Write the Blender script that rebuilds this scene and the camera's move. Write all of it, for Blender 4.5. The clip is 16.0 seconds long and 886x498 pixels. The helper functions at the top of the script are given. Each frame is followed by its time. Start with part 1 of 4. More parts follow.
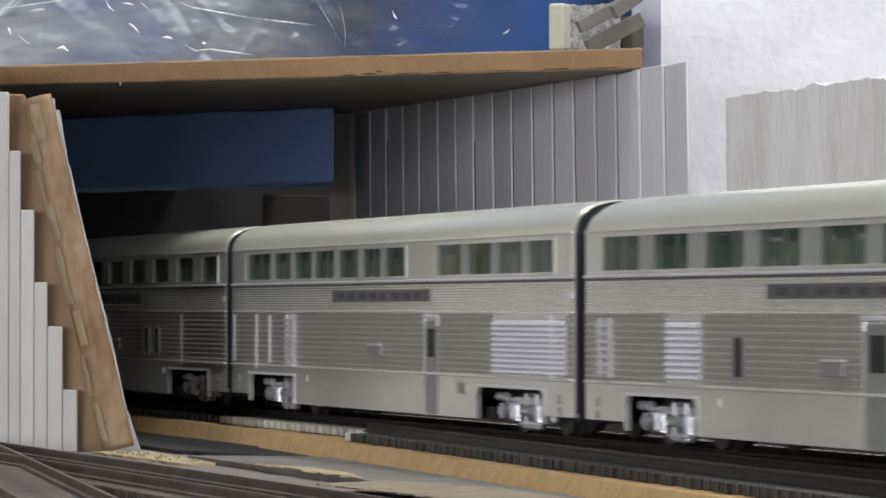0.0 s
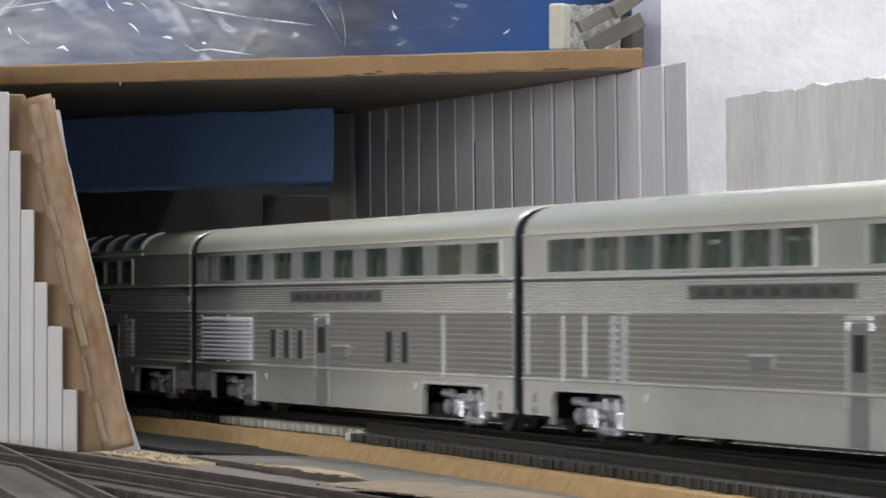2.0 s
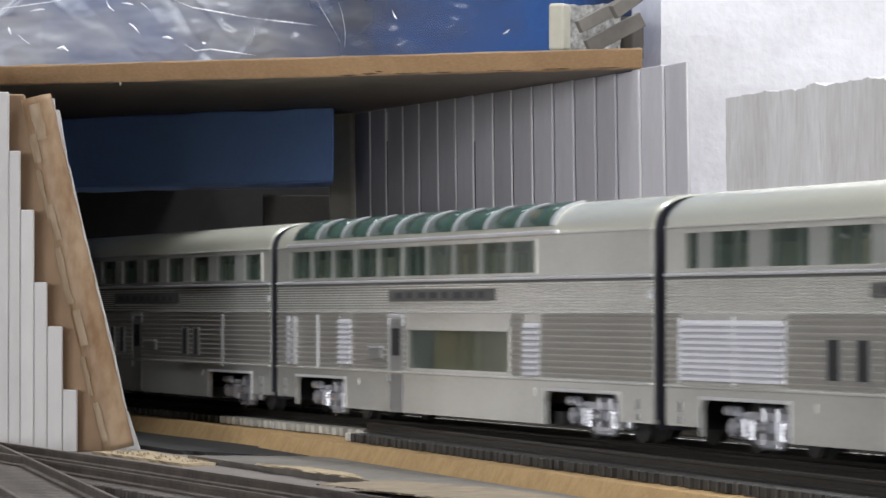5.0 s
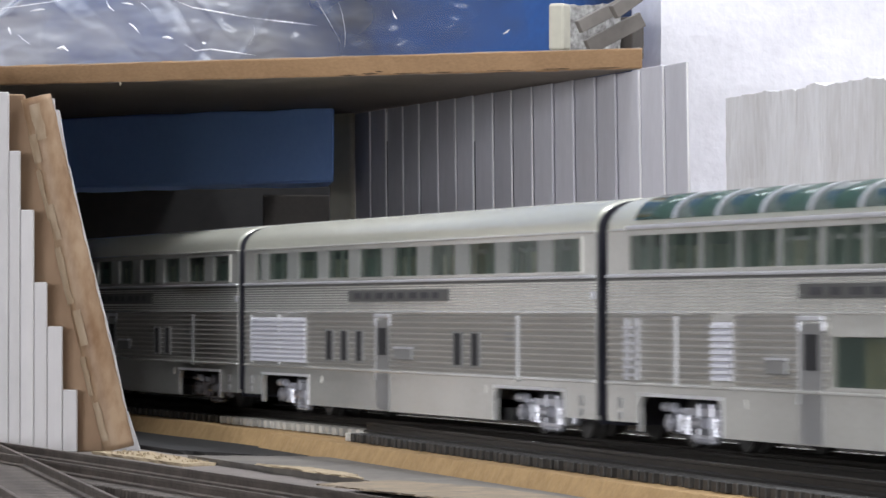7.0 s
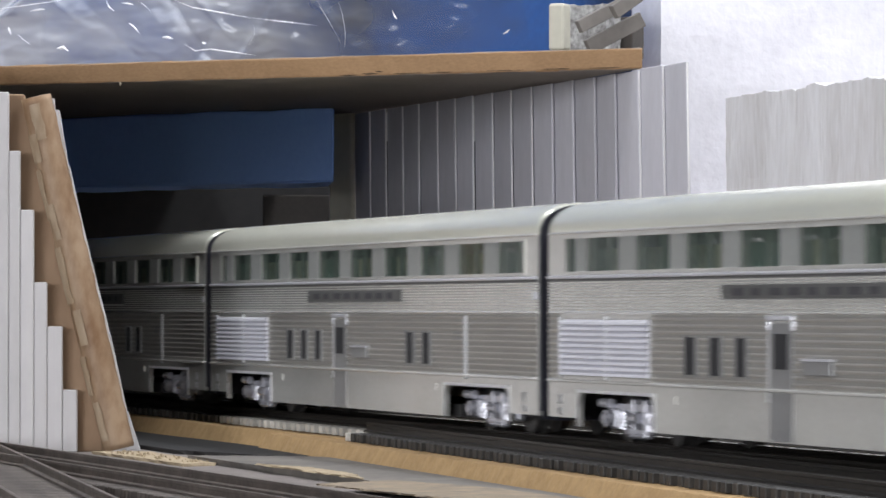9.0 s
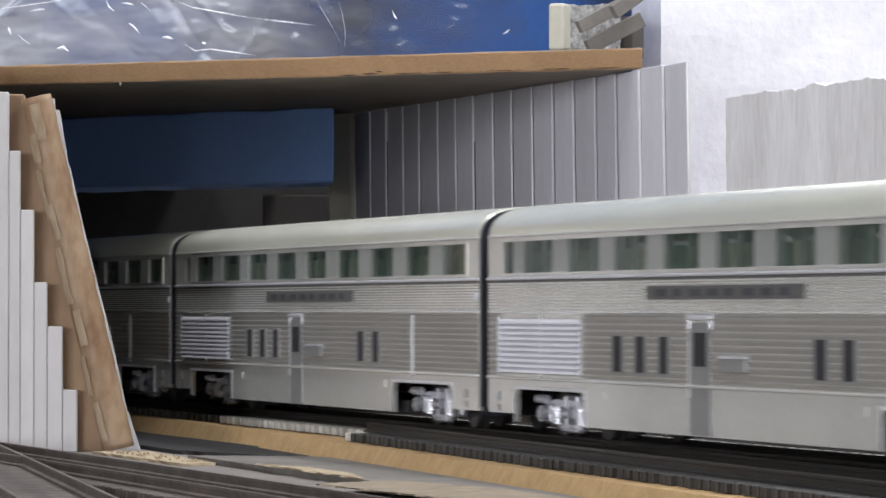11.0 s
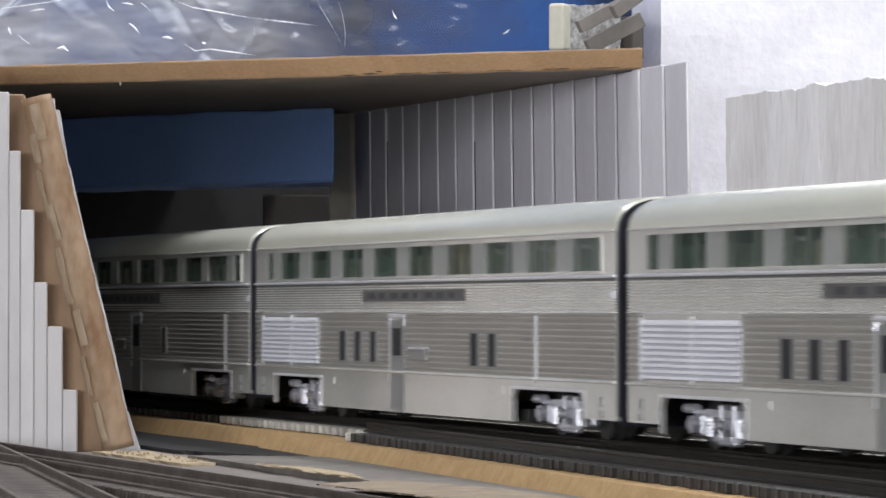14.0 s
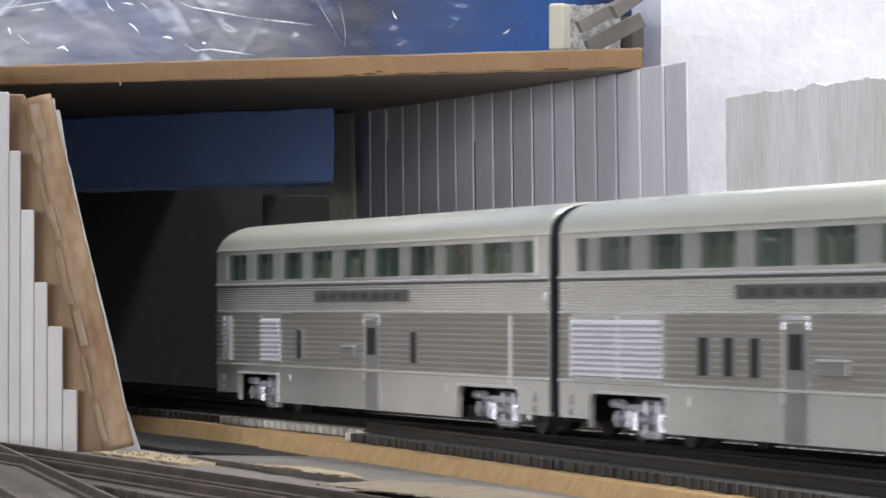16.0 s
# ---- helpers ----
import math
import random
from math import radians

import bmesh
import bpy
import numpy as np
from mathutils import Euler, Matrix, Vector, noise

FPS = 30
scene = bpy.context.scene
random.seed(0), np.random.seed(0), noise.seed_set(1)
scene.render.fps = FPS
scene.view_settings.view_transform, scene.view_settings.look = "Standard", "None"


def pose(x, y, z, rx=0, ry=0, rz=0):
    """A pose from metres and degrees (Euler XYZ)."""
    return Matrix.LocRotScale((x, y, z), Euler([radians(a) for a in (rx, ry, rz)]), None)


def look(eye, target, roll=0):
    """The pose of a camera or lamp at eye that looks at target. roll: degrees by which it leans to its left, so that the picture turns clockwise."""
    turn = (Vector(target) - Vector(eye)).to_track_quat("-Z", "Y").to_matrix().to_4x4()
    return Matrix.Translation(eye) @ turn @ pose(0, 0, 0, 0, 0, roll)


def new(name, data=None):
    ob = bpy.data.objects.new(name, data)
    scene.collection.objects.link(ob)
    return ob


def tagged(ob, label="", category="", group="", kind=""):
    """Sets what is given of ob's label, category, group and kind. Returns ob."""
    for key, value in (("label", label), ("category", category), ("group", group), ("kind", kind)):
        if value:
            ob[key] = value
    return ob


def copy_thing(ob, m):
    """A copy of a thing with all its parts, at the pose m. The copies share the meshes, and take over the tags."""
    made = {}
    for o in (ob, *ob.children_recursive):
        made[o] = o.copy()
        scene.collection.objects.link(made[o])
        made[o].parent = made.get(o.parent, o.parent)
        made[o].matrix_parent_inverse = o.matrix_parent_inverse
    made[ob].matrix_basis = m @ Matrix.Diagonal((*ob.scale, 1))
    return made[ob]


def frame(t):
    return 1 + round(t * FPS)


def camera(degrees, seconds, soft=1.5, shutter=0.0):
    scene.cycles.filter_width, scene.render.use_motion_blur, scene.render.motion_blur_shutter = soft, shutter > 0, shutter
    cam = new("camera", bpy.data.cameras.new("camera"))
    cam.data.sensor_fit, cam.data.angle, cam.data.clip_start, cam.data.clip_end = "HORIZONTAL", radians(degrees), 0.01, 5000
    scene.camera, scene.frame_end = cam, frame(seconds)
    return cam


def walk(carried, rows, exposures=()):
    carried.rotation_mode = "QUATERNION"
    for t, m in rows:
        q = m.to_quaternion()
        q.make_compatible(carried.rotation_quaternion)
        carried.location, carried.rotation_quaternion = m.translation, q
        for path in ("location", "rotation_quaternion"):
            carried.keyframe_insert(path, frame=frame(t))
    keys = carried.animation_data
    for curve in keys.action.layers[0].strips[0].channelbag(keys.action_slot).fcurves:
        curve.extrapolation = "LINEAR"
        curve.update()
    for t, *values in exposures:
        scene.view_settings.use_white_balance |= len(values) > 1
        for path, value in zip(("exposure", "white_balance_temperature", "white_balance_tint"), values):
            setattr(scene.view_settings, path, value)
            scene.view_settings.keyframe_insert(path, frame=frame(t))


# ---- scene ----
TH = math.asin(2306 / 7317)          # turn of the view away from the track
CAM = Vector((0.0, -0.3235, 0.0399))
FOC = 6943.0
ZR = 0.0105                          # rail head over the baseboard
cam = camera(2 * math.degrees(math.atan(784 / FOC)), 16.0, soft=1.6, shutter=0.8)
FWD = Vector((-math.cos(TH), math.sin(TH), 0))
RIGHT = Vector((math.sin(TH), math.cos(TH), 0))
EYE = look(CAM, CAM + FWD + Vector((0, 0, 107 / FOC)))
walk(cam, [(0.0, EYE), (16.0, EYE)], [(0.0, -0.48, 6480, 8), (4.2, -0.42, 6500, 8), (6.4, -0.23, 6250, 11), (16.0, -0.26, 6330, 11)])


def at_depth(x, y, depth):
    """Place of a point of the view at that distance along the view's axis."""
    return CAM + depth * (FWD + RIGHT * ((x - 784) / FOC) + Vector((0, 0, (548 - y) / FOC)))


def at_side(x, y, wall):
    """Place of a point of the view on the plane parallel to the track at that y."""
    d = FWD + RIGHT * ((x - 784) / FOC) + Vector((0, 0, (548 - y) / FOC))
    return CAM + d * ((wall - CAM.y) / d.y)


def at_level(x, y, level):
    d = FWD + RIGHT * ((x - 784) / FOC) + Vector((0, 0, (548 - y) / FOC))
    return CAM + d * ((level - CAM.z) / d.z)


# ---- light ----
world = bpy.data.worlds.new("world")
world.use_nodes = True
world.node_tree.nodes["Background"].inputs["Color"].default_value = (0.9, 0.95, 1.0, 1)
world.node_tree.nodes["Background"].inputs["Strength"].default_value = 0.05
scene.world = world


def area(name, m, sx, sy, power, color):
    data = bpy.data.lights.new(name, "AREA")
    data.shape, data.size, data.size_y, data.energy, data.color = "RECTANGLE", sx, sy, power, color
    ob = new(name, data)
    ob.matrix_world = m
    return ob


# both lamps are unseen; the second is added to brighten the white foam
LAMPS = [((-1.2, -0.3, 1.36), 13.0), ((-0.45, 0.55, 1.36), 23.5)]
for spot, power in LAMPS:
    area("ceiling_lamp_light", look(spot, (spot[0], spot[1] + 0.001, 0)), 1.1, 0.16, power, (0.955, 0.965, 0.985))
# an unseen wide window is added in front of the layout for low soft light
ADDED_WINDOW = (0.2, 2.3, 0.02, 0.82)
area("window_light", look(((ADDED_WINDOW[0] + ADDED_WINDOW[1]) / 2, -2.43, (ADDED_WINDOW[2] + ADDED_WINDOW[3]) / 2), ((ADDED_WINDOW[0] + ADDED_WINDOW[1]) / 2, 0, (ADDED_WINDOW[2] + ADDED_WINDOW[3]) / 2)), ADDED_WINDOW[1] - ADDED_WINDOW[0], ADDED_WINDOW[3] - ADDED_WINDOW[2], 93.0, (0.955, 0.965, 0.985))


# ---- materials ----
def mat(name, color, rough=0.6, metal=0.0, spots=0.12, scale=60, grain=600, bump=0.15, stretch=(1, 1, 1), second=None, piece=0.0, depth=0.0004):
    m = bpy.data.materials.new(name)
    m.use_nodes = True
    nt = m.node_tree
    b = nt.nodes["Principled BSDF"]
    co = nt.nodes.new("ShaderNodeTexCoord")
    mp = nt.nodes.new("ShaderNodeMapping")
    mp.inputs["Scale"].default_value = stretch
    nt.links.new(co.outputs["Object"], mp.inputs["Vector"])
    n1 = nt.nodes.new("ShaderNodeTexNoise")
    n1.inputs["Scale"].default_value, n1.inputs["Detail"].default_value = scale, 5
    n2 = nt.nodes.new("ShaderNodeTexNoise")
    n2.inputs["Scale"].default_value, n2.inputs["Detail"].default_value = grain, 3
    for n in (n1, n2):
        nt.links.new(mp.outputs["Vector"], n.inputs["Vector"])
    mixf = nt.nodes.new("ShaderNodeMath")
    mixf.operation = "MULTIPLY_ADD"
    nt.links.new(n2.outputs["Fac"], mixf.inputs[0])
    mixf.inputs[1].default_value = 0.4
    half = nt.nodes.new("ShaderNodeMath")
    half.operation = "MULTIPLY"
    half.inputs[1].default_value = 0.6
    nt.links.new(n1.outputs["Fac"], half.inputs[0])
    nt.links.new(half.outputs[0], mixf.inputs[2])
    ramp = nt.nodes.new("ShaderNodeValToRGB")
    dark = second or [c * (1 - 2 * spots) for c in color]
    ramp.color_ramp.elements[0].position, ramp.color_ramp.elements[1].position = 0.36, 0.62
    ramp.color_ramp.elements[0].color, ramp.color_ramp.elements[1].color = (*dark, 1), (*color, 1)
    nt.links.new(mixf.outputs[0], ramp.inputs["Fac"])
    out = ramp.outputs["Color"]
    if piece:
        info = nt.nodes.new("ShaderNodeObjectInfo")
        hsv = nt.nodes.new("ShaderNodeHueSaturation")
        rng = nt.nodes.new("ShaderNodeMapRange")
        rng.inputs["To Min"].default_value, rng.inputs["To Max"].default_value = 1 - piece, 1 + piece
        nt.links.new(info.outputs["Random"], rng.inputs["Value"])
        nt.links.new(rng.outputs["Result"], hsv.inputs["Value"])
        nt.links.new(out, hsv.inputs["Color"])
        out = hsv.outputs["Color"]
    nt.links.new(out, b.inputs["Base Color"])
    b.inputs["Roughness"].default_value, b.inputs["Metallic"].default_value = rough, metal
    if bump:
        bp = nt.nodes.new("ShaderNodeBump")
        bp.inputs["Strength"].default_value, bp.inputs["Distance"].default_value = bump, depth
        nt.links.new(mixf.outputs[0], bp.inputs["Height"])
        nt.links.new(bp.outputs["Normal"], b.inputs["Normal"])
    return m


SILVER = mat("silver_paint", (0.90, 0.89, 0.845), 0.27, 0.62, 0.08, 30, 900, 0.05)
SILVER_ROOF = mat("silver_roof", (0.86, 0.86, 0.745), 0.26, 0.5, 0.04, 20, 700, 0.04)
SILVER_BRIGHT = mat("bright_silver", (0.76, 0.76, 0.80), 0.28, 0.45, 0.04, 80, 900, 0.05)
SLAT = mat("bright_slat", (0.76, 0.76, 0.82), 0.35, 0.2, 0.03, 80, 900, 0.05)
BAR = mat("dull_silver_bar", (0.62, 0.62, 0.63), 0.5, 0.2, 0.06, 80, 900, 0.05)
# backing darker than the ribs: the shade in the grooves is in this colour
GROOVE_SHADE = mat("groove_shade_grey", (0.40, 0.39, 0.365), 0.45, 0.45, 0.08, 60, 900, 0.05)
FLUTES = mat("dull_flutes", (0.48, 0.465, 0.43), 0.30, 0.55, 0.06, 60, 900, 0.05)
OLIVE = mat("olive_interior", (0.46, 0.41, 0.21), 0.7, 0, 0.15, 60, 500, 0.1)
FINE_GROUND = mat("fine_flute_ground", (0.80, 0.79, 0.745), 0.32, 0.62, 0.06, 60, 900, 0.05)
BAND = mat("window_band_grey", (0.36, 0.37, 0.355), 0.45, 0.3, 0.08, 60, 900, 0.05)
LETTER = mat("letterboard_grey", (0.12, 0.12, 0.118), 0.5, 0.2, 0.08, 60, 900, 0.05)
LETTERING = mat("lettering_dark", (0.055, 0.055, 0.06), 0.6, 0, 0.1, 90, 900, 0.0)
TRUCKS = mat("cast_silver", (0.66, 0.66, 0.71), 0.24, 0.6, 0.12, 160, 900, 0.1)
SLOT = mat("dark_recess", (0.022, 0.022, 0.025), 0.75, 0, 0.1, 90, 900, 0.05)
DOORGREY = mat("door_grey", (0.34, 0.34, 0.34), 0.45, 0.45, 0.08, 60, 900, 0.05)
RUBBER = mat("diaphragm_rubber", (0.018, 0.018, 0.028), 0.55, 0, 0.15, 90, 900, 0.1)
UNDER = mat("black_plastic", (0.02, 0.02, 0.021), 0.5, 0, 0.15, 90, 900, 0.1)
WHEEL = mat("dark_steel", (0.12, 0.115, 0.11), 0.4, 0.7, 0.15, 90, 900, 0.1)
SEAT = mat("seat_tan", (0.6, 0.57, 0.4), 0.7, 0, 0.2, 70, 900, 0.1)
SEAT_GREEN = mat("seat_green", (0.14, 0.22, 0.17), 0.7, 0, 0.2, 70, 900, 0.1)
CURTAIN = mat("curtain_grey_green", (0.22, 0.25, 0.21), 0.8, 0, 0.15, 90, 900, 0.1)
FLOORING = mat("car_floor", (0.42, 0.43, 0.38), 0.7)
FIBRE = mat("hardboard_edge", (0.335, 0.205, 0.105), 0.8, 0, 0.2, 34, 700, 0.25, (1, 1, 2.2), second=(0.25, 0.148, 0.072))
FIBRE_FACE = mat("hardboard_face", (0.24, 0.205, 0.175), 0.75, 0, 0.1, 12, 400, 0.2)
# under-shelf foam colour is raised to offset the shade; shelf-top copy is darker
BLUE = mat("blue_foam_raised", (0.32, 0.52, 0.98), 0.65, 0, 0.1, 18, 500, 0.25, second=(0.28, 0.46, 0.94))
BLUE_TOP = mat("blue_foam_dark", (0.007, 0.074, 0.285), 0.6, 0, 0.1, 18, 500, 0.25, second=(0.006, 0.056, 0.225))
WHITE_FOAM = mat("white_bead_foam", (0.88, 0.875, 0.93), 0.75, 0, 0.04, 90, 330, 0.7, depth=0.0010)
# white foam greyed for the side turned from the light; streaks are knife cuts
SHADED_CUT_FOAM = mat("shaded_cut_foam", (0.68, 0.67, 0.69), 0.8, 0, 0.12, 22, 240, 0.8, (2.4, 2.4, 0.35), second=(0.53, 0.51, 0.51), depth=0.0012)
STRIP = mat("grey_card_strip", (0.53, 0.52, 0.565), 0.6, 0, 0.06, 30, 500, 0.15, (1, 1, 0.3), piece=0.16)
STRIP_EDGE = mat("white_card_edge", (0.76, 0.75, 0.75), 0.6, 0, 0.03, 50, 500, 0.1)
PALE = mat("pale_card_strip", (0.55, 0.53, 0.53), 0.6, 0, 0.05, 30, 400, 0.15, (1, 1, 0.3), piece=0.05)
WOOD = mat("brown_wood", (0.34, 0.225, 0.14), 0.75, 0, 0.15, 40, 300, 0.3, (1, 1, 0.3), second=(0.27, 0.175, 0.105))
STICK = mat("weathered_stick", (0.345, 0.24, 0.15), 0.55, 0, 0.34, 95, 420, 0.35, (1, 1, 0.45), second=(0.19, 0.105, 0.05))
VENEER = mat("peeling_veneer", (0.37, 0.285, 0.195), 0.6, 0, 0.2, 120, 500, 0.3, (1, 1, 0.4), second=(0.27, 0.19, 0.115))
SAWDUST = mat("sawdust", (0.44, 0.355, 0.24), 0.95, 0, 0.2, 260, 1400, 0.9, second=(0.27, 0.21, 0.13))
STREWN = mat("strewn_dust", (0.30, 0.235, 0.16), 0.95, 0, 0.2, 160, 1400, 0.9, second=(0.17, 0.145, 0.115))
CORK = mat("cork", (0.41, 0.27, 0.125), 0.9, 0, 0.18, 240, 1200, 0.6, second=(0.31, 0.195, 0.085))
TIE = mat("tie_brown_black", (0.036, 0.033, 0.03), 0.6, 0, 0.2, 90, 700, 0.3, piece=0.25)
TIE_LIGHT = mat("tie_pale_grey", (0.56, 0.54, 0.49), 0.8, 0, 0.15, 120, 700, 0.3, piece=0.2)
# whiter copy of the pale tie: light falling on them is painted in
TIE_LIT = mat("tie_lit_white", (0.70, 0.69, 0.66), 0.8, 0, 0.15, 120, 700, 0.3, piece=0.15)
RAIL = mat("tarnished_rail", (0.06, 0.053, 0.046), 0.35, 0.8, 0.2, 120, 700, 0.1)
RAIL_OLD = mat("rusty_rail", (0.16, 0.135, 0.118), 0.55, 0.4, 0.25, 120, 700, 0.2)
TIE_OLD = mat("dusty_tie", (0.12, 0.102, 0.09), 0.8, 0, 0.25, 90, 700, 0.3, piece=0.25)
BASE = mat("baseboard", (0.21, 0.185, 0.17), 0.85, 0, 0.2, 14, 300, 0.4, second=(0.15, 0.13, 0.12))
GREYSHEET = mat("grey_underlay", (0.185, 0.168, 0.148), 0.85, 0, 0.15, 40, 300, 0.5, second=(0.115, 0.105, 0.095))
DARKSHEET = mat("black_underlay", (0.022, 0.021, 0.021), 0.8, 0, 0.2, 30, 300, 0.4)
SHADE_BLACK = mat("shade_black", (0.021, 0.020, 0.020), 0.85, 0, 0.2, 12, 200, 0.2)
DARK_BROWN = mat("dark_brown", (0.075, 0.066, 0.058), 0.8)
POST = mat("cream_foam", (0.58, 0.56, 0.47), 0.8, 0, 0.06, 40, 300, 0.3)
SPECK = mat("speckled_scrap", (0.52, 0.52, 0.51), 0.6, 0, 0.3, 260, 900, 0.9, second=(0.10, 0.095, 0.09))
GREYSTICK = mat("grey_stripwood", (0.18, 0.165, 0.15), 0.7, 0, 0.12, 40, 400, 0.2, piece=0.15)
ROOM = mat("room_wall", (0.66, 0.655, 0.64), 0.8, 0, 0.05, 3, 60, 0.1)
ROOM_FLOOR = mat("room_floor", (0.22, 0.2, 0.18), 0.7, 0, 0.1, 4, 60, 0.1)


def glass(name, color, alpha, rough=0.06):
    m = bpy.data.materials.new(name)
    m.use_nodes = True
    nt = m.node_tree
    b = nt.nodes["Principled BSDF"]
    b.inputs["Base Color"].default_value = (*color, 1)
    b.inputs["Roughness"].default_value = rough
    b.inputs["Alpha"].default_value = alpha
    b.inputs["IOR"].default_value = 1.5
    return m


PANE = glass("tinted_window", (0.09, 0.125, 0.105), 0.34)
PANE_ROOF = glass("tinted_roof_window", (0.05, 0.11, 0.09), 0.6, 0.04)
TUBE = bpy.data.materials.new("lamp_diffuser")
TUBE.use_nodes = True
TUBE.node_tree.nodes["Principled BSDF"].inputs["Emission Color"].default_value = (0.95, 0.97, 1, 1)
TUBE.node_tree.nodes["Principled BSDF"].inputs["Emission Strength"].default_value = 3.0


# ---- mesh helpers ----
def mesh_of(name, bm, material):
    me = bpy.data.meshes.new(name)
    bm.normal_update()
    bm.to_mesh(me)
    bm.free()
    for m in (material if isinstance(material, (list, tuple)) else [material]):
        me.materials.append(m)
    return me


def part(name, bm, material, parent=None, label=""):
    ob = new(name, mesh_of(name, bm, material))
    if parent:
        ob.parent = parent
    return tagged(ob, label) if label else ob


def thing(name, at, label, category, group="", kind=""):
    ob = new(name)
    ob.empty_display_size = 0.01
    ob.matrix_world = at
    return tagged(ob, label, category, group, kind)


def box(bm, x0, x1, y0, y1, z0, z1, m=None, slot=0):
    vs = [bm.verts.new(p) for p in ((x0, y0, z0), (x1, y0, z0), (x1, y1, z0), (x0, y1, z0), (x0, y0, z1), (x1, y0, z1), (x1, y1, z1), (x0, y1, z1))]
    if m is not None:
        for v in vs:
            v.co = m @ v.co
    for q in ((0, 3, 2, 1), (4, 5, 6, 7), (0, 1, 5, 4), (1, 2, 6, 5), (2, 3, 7, 6), (3, 0, 4, 7)):
        bm.faces.new([vs[i] for i in q]).material_index = slot
    return vs


def bevel(bm, width, segments=2):
    bmesh.ops.bevel(bm, geom=bm.edges[:], offset=width, segments=segments, affect="EDGES", profile=0.5)
    return bm


def boxes(*rows):
    bm = bmesh.new()
    for r in rows:
        box(bm, *r)
    return bm


def prism(bm, outline, a, b, axis="x", slot=0):
    """Extrude an outline of (u, v) pairs from a to b along an axis."""
    put = {"x": lambda u, v, w: (w, u, v), "y": lambda u, v, w: (u, w, v), "z": lambda u, v, w: (u, v, w)}[axis]
    lo = [bm.verts.new(put(u, v, a)) for u, v in outline]
    hi = [bm.verts.new(put(u, v, b)) for u, v in outline]
    n = len(outline)
    for i in range(n):
        bm.faces.new((lo[i], lo[(i + 1) % n], hi[(i + 1) % n], hi[i])).material_index = slot
    bm.faces.new(lo[::-1]).material_index = slot
    bm.faces.new(hi).material_index = slot
    bmesh.ops.recalc_face_normals(bm, faces=bm.faces)
    return bm


def cylinder(bm, p, q, r, n=12):
    p, q = Vector(p), Vector(q)
    turn = (q - p).to_track_quat("Z", "Y").to_matrix().to_4x4()
    bmesh.ops.create_cone(bm, cap_ends=True, segments=n, radius1=r, radius2=r, depth=(q - p).length, matrix=Matrix.Translation((p + q) / 2) @ turn)
    return bm


def sheet_with_holes(bm, x0, x1, z0, z1, holes, y, thick):
    """A wall from x0 to x1 and z0 to z1 with its outside at y; holes are (x0, x1, z0, z1) cut right through."""
    xs = sorted({x0, x1, *[h[0] for h in holes], *[h[1] for h in holes]})
    zs = sorted({z0, z1, *[h[2] for h in holes], *[h[3] for h in holes]})
    xs = [v for v in xs if x0 <= v <= x1]
    zs = [v for v in zs if z0 <= v <= z1]

    def solid(i, k):
        if not (0 <= i < len(xs) - 1 and 0 <= k < len(zs) - 1):
            return False
        cx, cz = (xs[i] + xs[i + 1]) / 2, (zs[k] + zs[k + 1]) / 2
        return not any(h[0] < cx < h[1] and h[2] < cz < h[3] for h in holes)

    inner = y + thick
    for i in range(len(xs) - 1):
        for k in range(len(zs) - 1):
            if not solid(i, k):
                continue
            a, b, c, d = xs[i], xs[i + 1], zs[k], zs[k + 1]
            for yy in (y, inner):
                bm.faces.new([bm.verts.new(p) for p in ((a, yy, c), (b, yy, c), (b, yy, d), (a, yy, d))])
            for free, p0, p1 in ((not solid(i - 1, k), (a, c), (a, d)), (not solid(i + 1, k), (b, c), (b, d)), (not solid(i, k - 1), (a, c), (b, c)), (not solid(i, k + 1), (a, d), (b, d))):
                if free:
                    bm.faces.new([bm.verts.new(p) for p in ((p0[0], y, p0[1]), (p1[0], y, p1[1]), (p1[0], inner, p1[1]), (p0[0], inner, p0[1]))])
    bmesh.ops.remove_doubles(bm, verts=bm.verts, dist=1e-6)
    bmesh.ops.recalc_face_normals(bm, faces=bm.faces)
    return bm


